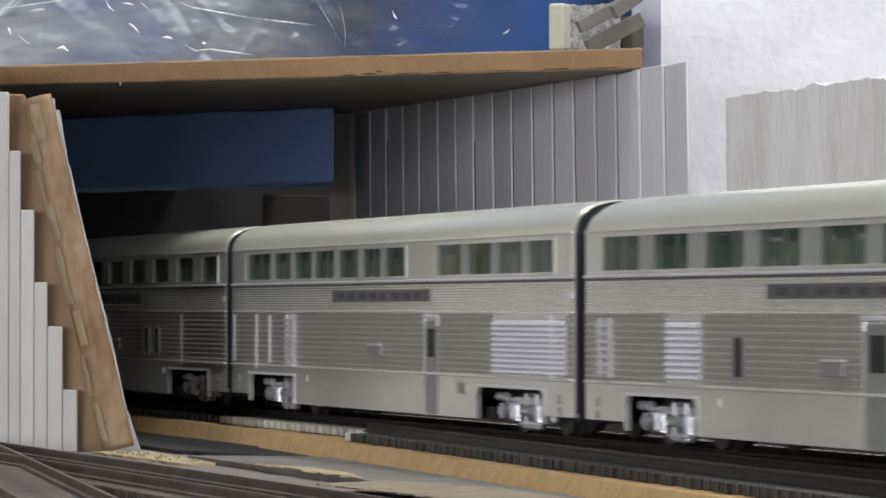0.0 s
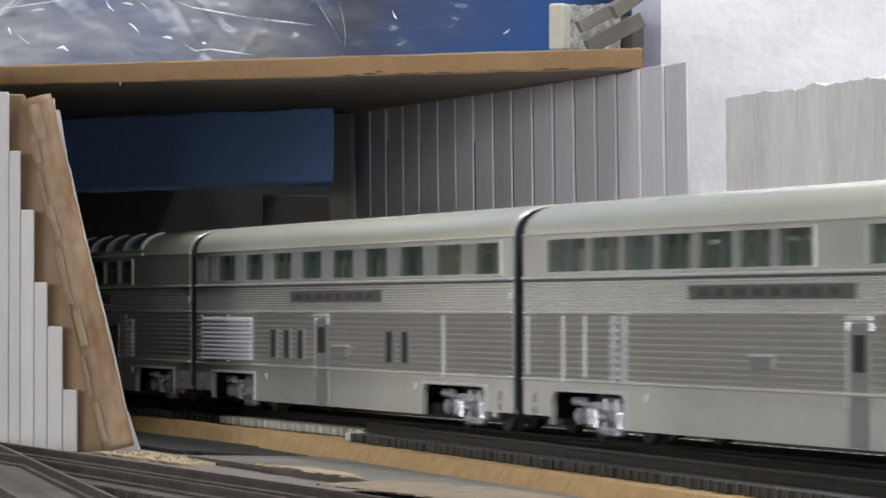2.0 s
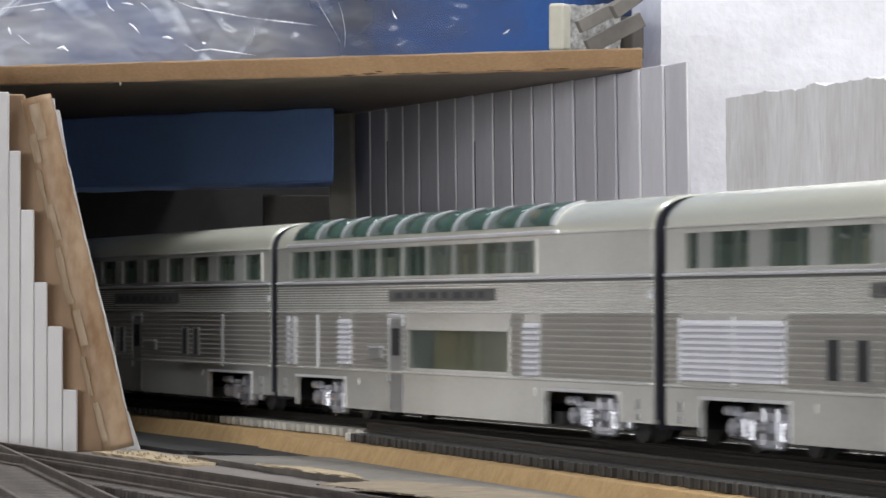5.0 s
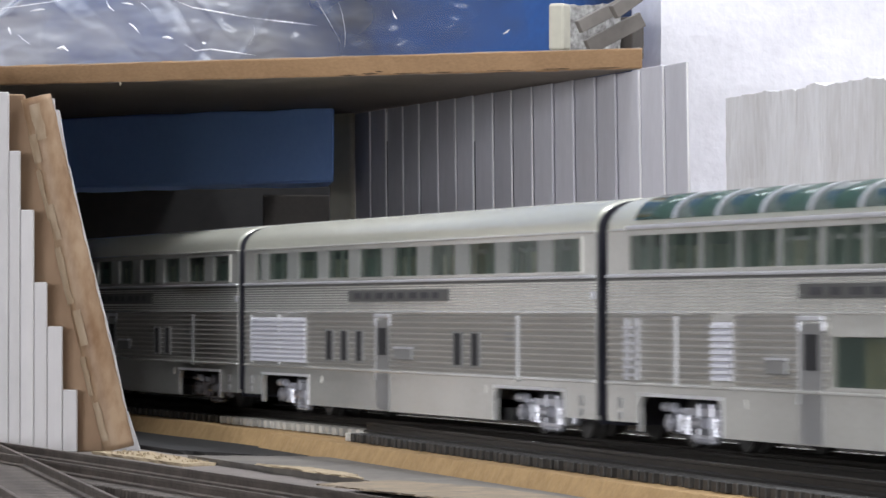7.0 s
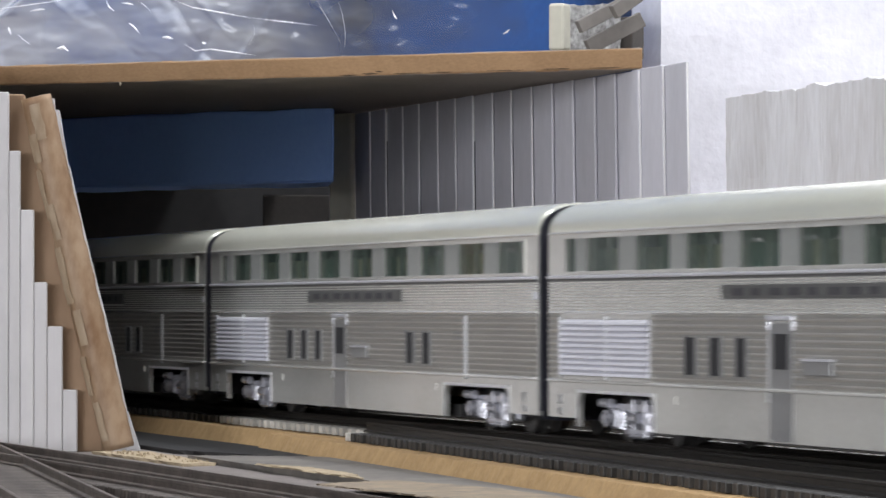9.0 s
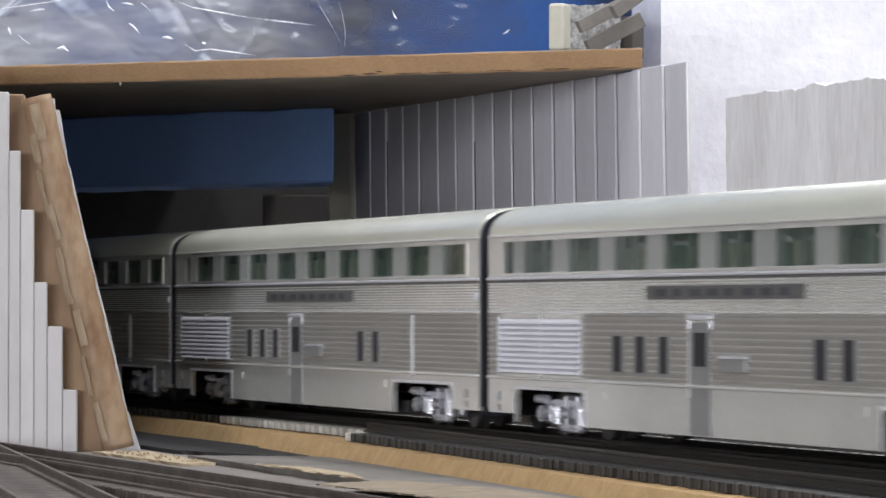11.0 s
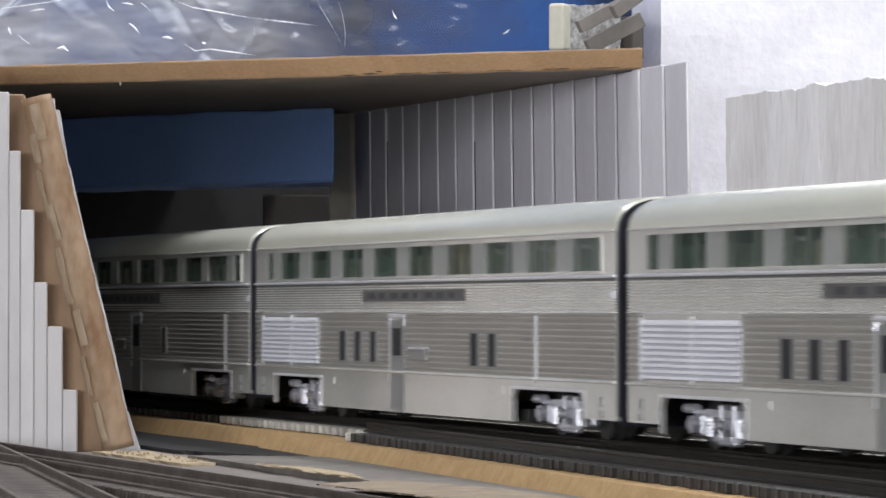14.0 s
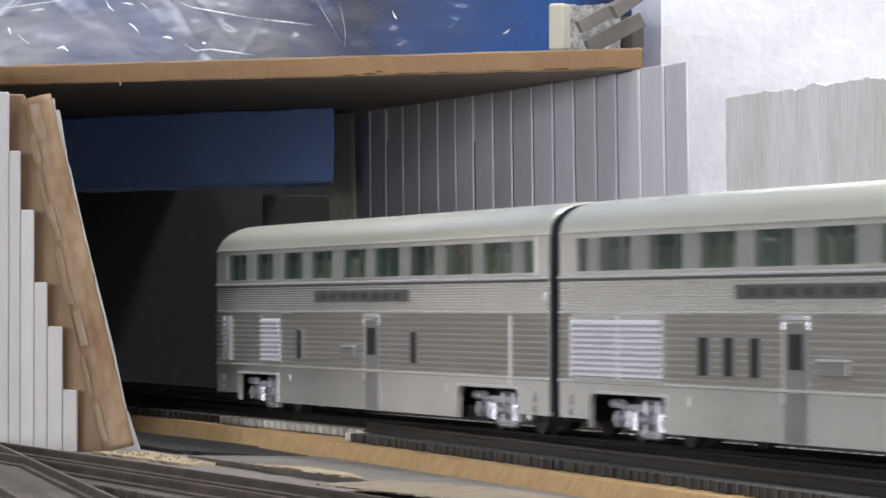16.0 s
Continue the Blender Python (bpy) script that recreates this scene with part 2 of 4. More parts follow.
# ---- the room round the layout ----
def room():
    tagged(part("floor", boxes((-4.4, 2.8, -2.4, 0.9, -1.02, -1.0)), ROOM_FLOOR), "worn dark workshop floor under the layout", "floor", "", "structure")
    tagged(part("ceiling", boxes((-4.4, 2.8, -2.4, 0.9, 1.4, 1.42)), ROOM), "plain off-white ceiling over the layout room", "ceiling", "", "structure")
    for name, b in (("wall_north", (-4.4, 2.8, 0.9, 0.92, -1, 1.4)), 
                    ("wall_west", (-4.42, -4.4, -2.4, 0.9, -1, 1.4)), ("wall_east", (2.8, 2.82, -2.4, 0.9, -1, 1.4))):
        tagged(part(name, boxes(b), ROOM), "plain off-white painted room wall", "wall", "", "structure")
    for spot, power in LAMPS:
        lamp = thing("ceiling_lamp", pose(spot[0], spot[1], 1.4), "unseen white fluorescent ceiling lamp with a long diffuser, added for light", "lamp", "ceiling lamps")
        part("housing", boxes((-0.6, 0.6, -0.1, 0.1, -0.03, 0.0)), ROOM, lamp)
        part("diffuser", bevel(boxes((-0.56, 0.56, -0.085, 0.085, -0.038, -0.03)), 0.003), TUBE, lamp, "glowing white diffuser")
    bm = sheet_with_holes(bmesh.new(), -4.4, 2.8, -1, 1.4, [ADDED_WINDOW], -2.42, 0.02)
    wall = tagged(part("wall_south", bm, ROOM), "plain off-white painted room wall with an opening for the added light", "wall", "", "structure")
    x0, x1, z0, z1 = ADDED_WINDOW
    # frame, mullion and sill of the added window, all out of view
    window = thing("window_1", pose(0, -2.41, 0), "unseen wide white-framed window added around the side light", "window", "", "structure")
    for name, row in (("window_frame", (x0, x0 + 0.04, -0.02, 0.02, z0, z1)), ("window_frame", (x1 - 0.04, x1, -0.02, 0.02, z0, z1)), ("window_frame", (x0 + 0.04, x1 - 0.04, -0.02, 0.02, z1 - 0.04, z1)),
                      ("mullion", ((x0 + x1) / 2 - 0.02, (x0 + x1) / 2 + 0.02, -0.018, 0.018, z0, z1 - 0.04)), ("window_sill", (x0 - 0.03, x1 + 0.03, 0.012, 0.09, z0 - 0.03, z0))):
        part(name, bevel(boxes(row), 0.002, 1), STRIP_EDGE, window)
    for x in (-3.4, -1.6, 0.2, 1.9):
        for y in (-0.36, 0.54):
            tagged(part("table_leg", boxes((x - 0.03, x + 0.03, y - 0.03, y + 0.03, -1.0, -0.02)), ROOM_FLOOR), "plain square wooden table leg", "table leg", "table legs", "structure")
    tagged(part("baseboard_table", boxes((-3.6, 2.1, -0.42, 0.62, -0.02, 0.0)), BASE), "tan and grey worn layout baseboard", "table", "", "structure")


room()


# ---- tracks ----
def ties_and_rails(name, label, m, length, zt, ties, rails, pitch=0.0069, light=(0, 0), near=None):
    """Track along local x: ties as parts, two rails. near: stretch in which each tie is a part."""
    tr = thing(name, m, label, "track", "model railway tracks")
    bm = bmesh.new()
    box(bm, 0, 0.0031, -0.015, 0.015, 0, 0.0022)
    bevel(bm, 0.0002, 1)
    dark = mesh_of("tie", bm, ties)
    pale = dark.copy()
    pale.materials[0] = TIE_LIT if ties == TIE_LIGHT else TIE_LIGHT
    rng = random.Random(5)
    rest = bmesh.new()
    n = int(length / pitch)
    for i in range(n):
        x = i * pitch
        if near[0] <= x <= near[1]:
            t = new("tie", pale if light[0] <= x <= light[1] else dark)
            t.parent = tr
            t.matrix_local = pose(x, rng.uniform(-0.0003, 0.0003), zt, 0, 0, rng.uniform(-0.8, 0.8))
        else:
            box(rest, x, x + 0.0031, -0.015, 0.015, zt, zt + 0.0022)
    if len(rest.verts):
        tagged(part("tie_row", rest, ties, tr), "", "", "", "stuff")
    # a black strip stands in for the deep shade in the tie gaps
    part("tie_web", boxes((0, length, -0.0125, 0.0125, zt, zt + 0.0017)), UNDER, tr, "black strip for the shade between the ties")
    for s in (-1, 1):
        c = s * 0.0088
        bm = bmesh.new()
        w, f, h = 0.00045, 0.0011, 0.0026
        prism(bm, [(c - f, 0), (c + f, 0), (c + f, 0.0005), (c + 0.0003, 0.0008), (c + 0.0003, 0.0018), (c + w, 0.002), (c + w, h), (c - w, h), (c - w, 0.002), (c - 0.0003, 0.0018), (c - 0.0003, 0.0008), (c - f, 0.0005)], 0, length)
        for v in bm.verts:
            v.co.z += zt + 0.0022
        part("rail", bm, rails, tr)
    return tr


def roadbed(label, m, length):
    bm = bmesh.new()
    prism(bm, [(-0.0215, 0), (0.0215, 0), (0.0185, 0.0055), (-0.0185, 0.0055)], 0, length)
    bmesh.ops.subdivide_edges(bm, edges=[e for e in bm.edges if abs(e.verts[0].co.x - e.verts[1].co.x) > 0.1], cuts=400)
    rng = random.Random(3)
    for v in bm.verts:
        v.co.y += rng.uniform(-0.00015, 0.00015)
        if v.co.z > 0.001:
            v.co.z += rng.uniform(-0.0002, 0.0001)
    ob = part("cork_roadbed", bm, CORK)
    ob.matrix_world = m
    return tagged(ob, label, "roadbed", "cork roadbeds")


X0, RUN = -3.55, 5.6
roadbed("tan cork roadbed strip with crumbly sloping edge under the track", pose(X0, 0, 0), RUN)
ties_and_rails("main_track", "model train track with dark and pale ties on cork", pose(X0, 0, 0), RUN, ZR - 0.0048, TIE, RAIL, light=(-1.143 - X0, -0.988 - X0), near=(2.15, 3.05))
roadbed("tan cork roadbed strip with crumbly sloping edge under the track", pose(X0, 0.05, 0), RUN)
# a stretch of these ties is painted whiter, as if lit from behind
ties_and_rails("passing_track", "second model train track with pale ties, some painted as lit", pose(X0, 0.05, 0), RUN, ZR - 0.0048, TIE_LIGHT, RAIL, light=(2.6, 3.4), near=(2.0, 2.9))
# the near rails fork here: longer ties fan out towards the front
roadbed("tan cork roadbed strip under the diverging turnout track", pose(-1.06, -0.0050, -0.0002, 0, 0, -3.4), 0.95)
ties_and_rails("turnout_track", "dark turnout track forking off the main track", pose(-0.985, -0.0083, -0.0003, 0, 0, -3.4), 0.85, ZR - 0.0048, TIE, RAIL, pitch=0.0055, near=(0.0, 0.42))


# ---- the train ----
BODY = 291.2
HALF = 0.0175


def mm(u):
    return (u - BODY / 2) / 1000


def strip_part(name, rows, material, parent, label="", soft=0.0):
    """Boxes given as (u0, u1, z0, z1, proud, sunk) in millimetres on the outside of the car's two walls."""
    bm = bmesh.new()
    for u0, u1, z0, z1, proud, sunk in rows:
        box(bm, mm(u0), mm(u1), -HALF - proud / 1000, -HALF + sunk / 1000, z0 / 1000, z1 / 1000)
    if soft:
        bevel(bm, soft / 1000, 1)
    return part(name, bm, material, parent, label)


def roof_outline(steps=14, inset=0.0):
    """Arched section from the eaves at 46.4 mm to the crown at 54.4 mm."""
    pts = []
    for i in range(steps + 1):
        a = math.pi * i / steps
        c, s = math.cos(a), math.sin(a)
        y = math.copysign(abs(c) ** 0.62, c) * (HALF - inset)
        z = 0.0464 + (0.0080 - inset) * abs(s) ** 0.8
        pts.append((y, z))
    return pts


def truck(parent, u):
    t = part("truck", bevel(boxes((-0.012, 0.012, -0.010, 0.010, 0.0055, 0.0078)), 0.0006, 1), UNDER, parent)
    t.location.x = mm(u)
    for s in (-1, 1):
        y = s * 0.0128
        lo, hi = min(y, y - s * 0.0014), max(y, y - s * 0.0014)
        bm = bmesh.new()
        prism(bm, [(-0.0190, 0.0060), (-0.0120, 0.0060), (-0.0080, 0.0070), (0.0080, 0.0070), (0.0120, 0.0060), (0.0190, 0.0060), (0.0190, 0.0074), (0.0125, 0.0086), (-0.0125, 0.0086), (-0.0190, 0.0074)], lo, hi, "y")
        part("side_frame", bm, TRUCKS, t, "silver cast side frame")
        # drooping equaliser bar between the axle boxes
        drop = [(-0.0145, 0.0046), (-0.0105, 0.0040), (-0.0070, 0.0020), (0.0070, 0.0020), (0.0105, 0.0040), (0.0145, 0.0046)]
        bm = bmesh.new()
        prism(bm, drop + [(x, z + 0.0011) for x, z in drop[::-1]], y - 0.0004, y + 0.0006, "y")
        part("equaliser", bm, TRUCKS, t)
        for dx in (-0.0145, 0.0145):
            bm = bevel(boxes((dx - 0.0023, dx + 0.0023, y - 0.0010, y + 0.0010, 0.0030, 0.0076)), 0.0005, 1)
            cylinder(bm, (dx, y, 0.0053), (dx, y + s * 0.0026, 0.0053), 0.0019, 12)
            cylinder(bm, (dx, y + s * 0.0026, 0.0053), (dx, y + s * 0.0031, 0.0053), 0.0012, 12)
            part("journal_box", bm, TRUCKS, t)
        for dx in (-0.0078, 0.0078):
            bm = bmesh.new()
            for k in range(5):
                z = 0.0031 + 0.00078 * k
                cylinder(bm, (dx, y + s * 0.0006, z), (dx, y + s * 0.0006, z + 0.00048), 0.0014, 10)
            cylinder(bm, (dx, y + s * 0.0006, 0.0030), (dx, y + s * 0.0006, 0.0072), 0.0008, 8)
            part("coil_spring", bm, TRUCKS, t)
        part("spring_plank", bevel(boxes((-0.0050, 0.0050, y - 0.0008, y + 0.0014, 0.0012, 0.0024)), 0.0004, 1), TRUCKS, t)
        for dx in (-0.0036, 0.0036):
            part("swing_hanger", bevel(boxes((dx - 0.0007, dx + 0.0007, y - 0.0006, y + 0.0020, 0.0016, 0.0098)), 0.0003, 1), TRUCKS, t)
        bm = cylinder(bmesh.new(), (-0.0028, y + s * 0.0012, 0.0056), (0.0028, y + s * 0.0012, 0.0056), 0.0012, 10)
        part("damper", bm, TRUCKS, t)
        for dx in (-0.0205, 0.0150):
            bm = cylinder(bmesh.new(), (dx, y + s * 0.0010, 0.0086), (dx + 0.0055, y + s * 0.0010, 0.0086), 0.0011, 10)
            part("brake_cylinder", bm, TRUCKS, t)
    for dx in (-0.0145, 0.0145):
        bm = bmesh.new()
        for s in (-1, 1):
            cylinder(bm, (dx, s * 0.0072, 0.0053), (dx, s * 0.0098, 0.0053), 0.0053, 24)
            cylinder(bm, (dx, s * 0.0068, 0.0053), (dx, s * 0.0074, 0.0053), 0.0060, 24)
        cylinder(bm, (dx, -0.0125, 0.0053), (dx, 0.0125, 0.0053), 0.0012, 8)
        part("wheelset", bm, WHEEL, t, "dark steel wheels on an axle")
    return t


def car(label, wins, letter, lower, low_windows=(), roof_windows=(), fine=(), last=False, arches=((19.5, 66.0), (223.0, 271.0))):
    """One double-deck coach. wins: upper windows (u0, u1); lower: fittings (kind, u0, u1, z0, z1)."""
    c = thing("passenger_car", pose(0, 0, ZR), label, "train car", "cars of the train")
    z_lo, z_hi = 37.9, 45.3
    cut = [(mm(u0), mm(u1), 0.0, 0.0108) for u0, u1 in arches]
    cut += [(mm(0), mm(arches[0][0] - 0.1), 0.0, 0.0050), (mm(271.1), mm(BODY), 0.0, 0.0050)]
    holes = [(mm(a), mm(b), z_lo / 1000, z_hi / 1000) for a, b in wins] + cut
    holes += [(mm(a), mm(b), z0 / 1000, z1 / 1000) for a, b, z0, z1 in low_windows]
    for s in (-1, 1):
        bm = sheet_with_holes(bmesh.new(), mm(0), mm(BODY), 0.0031, 0.0466, holes, -HALF, 0.0011)
        if s > 0:
            bmesh.ops.scale(bm, vec=(1, -1, 1), verts=bm.verts)
            bmesh.ops.recalc_face_normals(bm, faces=bm.faces)
        part("side_wall", bm, SILVER, c)
    # rounded frames of the wheel openings
    for u0, u1 in arches:
        strip_part("wheel_arch", [(u0 - 0.6, u1 + 0.6, 10.8, 11.5, 0.35, 0.2), (u0 - 0.6, u0, 3.2, 10.8, 0.2, 0.2), (u1, u1 + 0.6, 3.2, 10.8, 0.2, 0.2)], BAR, c)
        for u, s in ((u0, 1), (u1, -1)):
            bm = bmesh.new()
            arc = [(mm(u + s * 3.2 * (1 - math.sin(w))), 0.0108 - 0.0032 * (1 - math.cos(w))) for w in [math.pi / 2 * i / 6 for i in range(7)]]
            prism(bm, [(mm(u), 0.0108), *arc], -HALF - 0.0002, -HALF + 0.0009, "y")
            part("arch_corner", bm, SILVER, c)
    # roof
    bm = bmesh.new()
    n_x = [0.0, 0.0015, 0.004, 0.008] + [0.02 + 0.0253 * i for i in range(11)] + [0.2832, 0.2875, 0.2897, BODY / 1000]
    rings = []
    out = roof_outline()
    for x in n_x:
        # the free end of the last car is rounded off, the coupled ends hardly
        free = last and x < 0.1
        e, r, low = min(x, BODY / 1000 - x), 0.008 if free else 0.0025, 0.55 if free else 0.88
        k = math.sqrt(max(0.0, 1 - max(0.0, 1 - e / r) ** 2)) if e < r else 1.0
        rings.append([bm.verts.new((mm(0) + x, y, 0.0464 + (z - 0.0464) * (low + (1 - low) * k))) for y, z in out])
    for a, b in zip(rings, rings[1:]):
        for i in range(len(out) - 1):
            bm.faces.new((a[i], a[i + 1], b[i + 1], b[i]))
    bm.faces.new(rings[0])
    bm.faces.new(rings[-1][::-1])
    bmesh.ops.recalc_face_normals(bm, faces=bm.faces)
    for f in bm.faces:
        f.smooth = len(f.verts) == 4
    part("roof", bm, SILVER_ROOF, c, "pale silver arched roof")
    # small bright pieces stand in for two white highlights near each roof end
    for u in (6.0, BODY - 9.0):
        bm = bmesh.new()
        for du in (0, 0.003):
            cylinder(bm, (mm(u) + du, -0.0135, 0.0505), (mm(u) + du + 0.0016, -0.0135, 0.0508), 0.0005, 8)
        part("lift_ring", bm, SILVER_BRIGHT, c)
    # ends, floor, inside
    part("end_wall", boxes((mm(0), mm(1.2), -HALF + 0.0012, HALF - 0.0012, 0.004, 0.0462)), RUBBER, c, "dark end wall")
    part("end_wall", boxes((mm(BODY - 1.2), mm(BODY), -HALF + 0.0012, HALF - 0.0012, 0.004, 0.0462)), RUBBER, c, "dark end wall")
    part("underframe", boxes((mm(67), mm(227), -0.0145, 0.0145, 0.003, 0.006), (mm(2), mm(289), -0.015, 0.015, 0.0109, 0.0125)), UNDER, c, "black underframe")
    part("upper_deck", boxes((mm(2), mm(289), -0.0162, 0.0162, 0.0350, 0.0362)), FLOORING, c)
    for i in range(17):
        u = 16 + i * 16.2
        bm = bmesh.new()
        for y in (-0.0155, 0.0045):
            box(bm, mm(u), mm(u + 5), y, y + 0.011, 0.0362, 0.0392)
            box(bm, mm(u), mm(u + 1.6), y, y + 0.011, 0.0392, 0.0430)
        part("seat_pair", bm, SEAT if i % 3 else SEAT_GREEN, c)
    # dark diaphragm plates over the whole coupled ends
    hood = [(y * 0.985, z - 0.0004) for y, z in roof_outline()]
    for u0, u1 in ((-1.4, 0.0), (BODY, BODY + 1.4)):
        if last and u0 < 0:
            continue
        part("diaphragm", prism(bmesh.new(), [*hood, (-HALF * 0.985, 0.006), (HALF * 0.985, 0.006)], mm(u0), mm(u1)), RUBBER, c, "dark diaphragm plate round the car end")
    # rubber gangways
    for u0, u1 in ((-2.4, 0.0), (BODY, BODY + 2.4)):
        bm = bmesh.new()
        prism(bm, [(-0.012, 0.0072), (0.012, 0.0072), (0.012, 0.0472), (0.009, 0.0505), (-0.009, 0.0505), (-0.012, 0.0472)], mm(u0), mm(u1))
        part("gangway", bm, RUBBER, c, "dark rubber gangway")
        u = (u0 + u1) / 2
        part("coupler", boxes((mm(u) - 0.006, mm(u) + 0.006, -0.002, 0.002, 0.004, 0.0068)), UNDER, c)
    # window band, panes and their rims
    for i, (a, b) in enumerate(wins):
        bm = boxes((mm(a), mm(b), -HALF + 0.0004, -HALF + 0.0007, z_lo / 1000, z_hi / 1000))
        w = part("window", bm, PANE, c, "tinted window pane")
        bm = bmesh.new()
        # the bright rims run on above and below the posts and close only at the ends of a row
        open_lo, open_hi = i == 0 or a - wins[i - 1][1] >= 14, i == len(wins) - 1 or wins[i + 1][0] - b >= 14
        lo = a - 0.6 if open_lo else (wins[i - 1][1] + a) / 2
        hi = b + 0.6 if open_hi else (b + wins[i + 1][0]) / 2
        rims = [(lo, hi, z_hi, z_hi + 0.45), (lo, hi, z_lo - 0.45, z_lo)]
        rims += [(a - 0.6, a, z_lo, z_hi)] if open_lo else []
        rims += [(b, b + 0.6, z_lo, z_hi)] if open_hi else []
        for r in rims:
            box(bm, mm(r[0]), mm(r[1]), -HALF - 0.00035, -HALF + 0.0002, r[2] / 1000, r[3] / 1000)
        part("rim", bm, SILVER, w)
        if b - a > 12:
            for f, wide in ((0.02, 1.6), (0.36 + 0.22 * ((i * 7) % 5) / 4, 2.6), (0.90, 1.6)):
                u = a + (b - a) * f
                part("curtain", boxes((mm(u), mm(u + wide), -HALF + 0.0012, -HALF + 0.0017, z_lo / 1000, z_hi / 1000)), CURTAIN, c)
        far = boxes((mm(a), mm(b), HALF - 0.0007, HALF - 0.0004, z_lo / 1000, z_hi / 1000))
        part("window", far, PANE, c, "tinted window pane")
    for (a, b), (d, e) in zip(wins, wins[1:]):
        if d - b < 14:
            strip_part("window_post", [(b, d, z_lo, z_hi, 0.12, 0.1)], BAND, c)
    for a, b, z0, z1 in low_windows:
        n = 4
        for i in range(n):
            p, q = a + (b - a) * i / n, a + (b - a) * (i + 1) / n
            part("lower_window", boxes((mm(p) + 0.0003, mm(q) - 0.0003, -HALF + 0.0003, -HALF + 0.0006, z0 / 1000, z1 / 1000)), PANE, c, "tinted lower deck window")
        strip_part("lower_window_rim", [(a - 1, b + 1, z1, z1 + 0.7, 0.5, 0.2), (a - 1, b + 1, z0 - 0.7, z0, 0.5, 0.2), (a - 1, a, z0, z1, 0.3, 0.2), (b, b + 1, z0, z1, 0.3, 0.2)], SILVER, c)
        part("lower_lounge", boxes((mm(a - 2), mm(b + 2), -0.010, 0.012, 0.0126, 0.0255)), OLIVE, c, "olive lower lounge interior")
    # mouldings
    strip_part("belt_rail", [(0.3, BODY - 0.3, 36.3, 37.0, 0.7, 0.2)], SILVER_BRIGHT, c, "", 0.2)
    strip_part("belt_groove", [(0.3, BODY - 0.3, 35.7, 36.3, 0.05, 0.2)], LETTER, c)
    strip_part("eaves_rail", [(0.3, BODY - 0.3, 46.3, 46.9, 0.5, 0.3)], SILVER, c, "", 0.2)
    strip_part("sill_rail", [(0.3, BODY - 0.3, 13.0, 13.7, 0.7, 0.2)], SILVER, c, "", 0.2)
    strip_part("lower_rail", [(0.3, BODY - 0.3, 28.4, 29.0, 0.5, 0.2)], SILVER, c, "", 0.2)
    # fine fluting between the decks and bold fluting below, interrupted by fittings
    a, b = letter
    rows = []
    for i in range(9):
        z = 29.5 + i * 0.68
        spans = [(0.5, a - 1), (b + 1, BODY - 0.5)] if 31.0 < z + 0.3 < 34.9 else [(0.5, BODY - 0.5)]
        rows += [(u0, u1, z, z + 0.36, 0.09, 0.1) for u0, u1 in spans]
    tagged(strip_part("fine_fluting", rows, SILVER, c, "finely fluted silver band"), kind="stuff")
    for g in ((0.5, a - 1, 29.1, 35.6), (b + 1, BODY - 0.5, 29.1, 35.6), (a - 1, b + 1, 29.1, 31.2), (a - 1, b + 1, 34.7, 35.6)):
        strip_part("fluting_ground", [(*g, 0.05, 0.1)], FINE_GROUND, c)
    if fine:
        rows = []
        for u0, u1, z0, z1 in fine:
            z = z0
            while z < z1:
                rows.append((u0, u1, z, z + 0.36, 0.26, 0.1))
                z += 0.68
        tagged(strip_part("upper_fluting", rows, SILVER, c), kind="stuff")
    blocked = sorted([(u0, u1) for k, u0, u1, z0, z1 in lower if k in ("louvre", "door")] + [(p[0] - 1, p[1] + 1) for p in low_windows])
    spans, x = [], 0.5
    for u0, u1 in blocked:
        if u0 - 0.6 > x:
            spans.append((x, u0 - 0.6))
        x = max(x, u1 + 0.6)
    spans.append((x, BODY - 0.5))
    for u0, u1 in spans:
        p = strip_part("fluted_panel", [(u0, u1, 13.8, 28.3, 0.06, 0.1)], GROOVE_SHADE, c, "boldly fluted silver lower panel")
        bm = bmesh.new()
        prism(bm, [(-HALF - 0.00005, 0), (-HALF - 0.00025, 0.0001), (-HALF - 0.00034, 0.00035), (-HALF - 0.00025, 0.0006), (-HALF - 0.00005, 0.0007)], mm(u0), mm(u1))
        me = mesh_of("flute", bm, FLUTES)
        for i in range(10):
            flute = new("flute", me)
            flute.parent = p
            flute.location.z = (14.25 + 1.42 * i) / 1000
    strip_part("letterboard", [(a, b, 31.5, 34.4, 0.3, 0.1)], LETTER, c, "dark grey letterboard with worn lettering")
    board = c.children[-1]
    for i in range(8):
        u = a + 6 + i * (b - a - 12) / 7.6
        part("letter_bar", boxes((mm(u), mm(u + (5.5, 4.2, 6)[i % 3]), -HALF - 0.00042, -HALF - 0.0002, 0.0322, 0.0337)), LETTERING, board)
    # fittings
    for kind, u0, u1, z0, z1 in lower:
        if kind == "louvre":
            # the backing's darker grey paints the shade between the slats
            p = strip_part("louvre_panel", [(u0, u1, z0, z1, 0.1, 0.1)], GROOVE_SHADE, c, "bright silver louvred grille")
            n = int((z1 - z0) / 1.28)
            for i in range(n):
                z = z0 + 0.3 + i * (z1 - z0 - 0.3) / n
                bm = bmesh.new()
                prism(bm, [(-HALF - 0.0001, z / 1000), (-HALF - 0.0010, z / 1000), (-HALF - 0.0009, (z + 0.60) / 1000), (-HALF - 0.0001, (z + 1.15) / 1000)], mm(u0 + 0.3), mm(u1 - 0.3))
                part("slat", bm, SLAT, p)
        elif kind == "bar":
            bm = bmesh.new()
            box(bm, mm(u0), mm(u1), -HALF - 0.0007, -HALF, z0 / 1000, z1 / 1000)
            bevel(bm, 0.0003, 1)
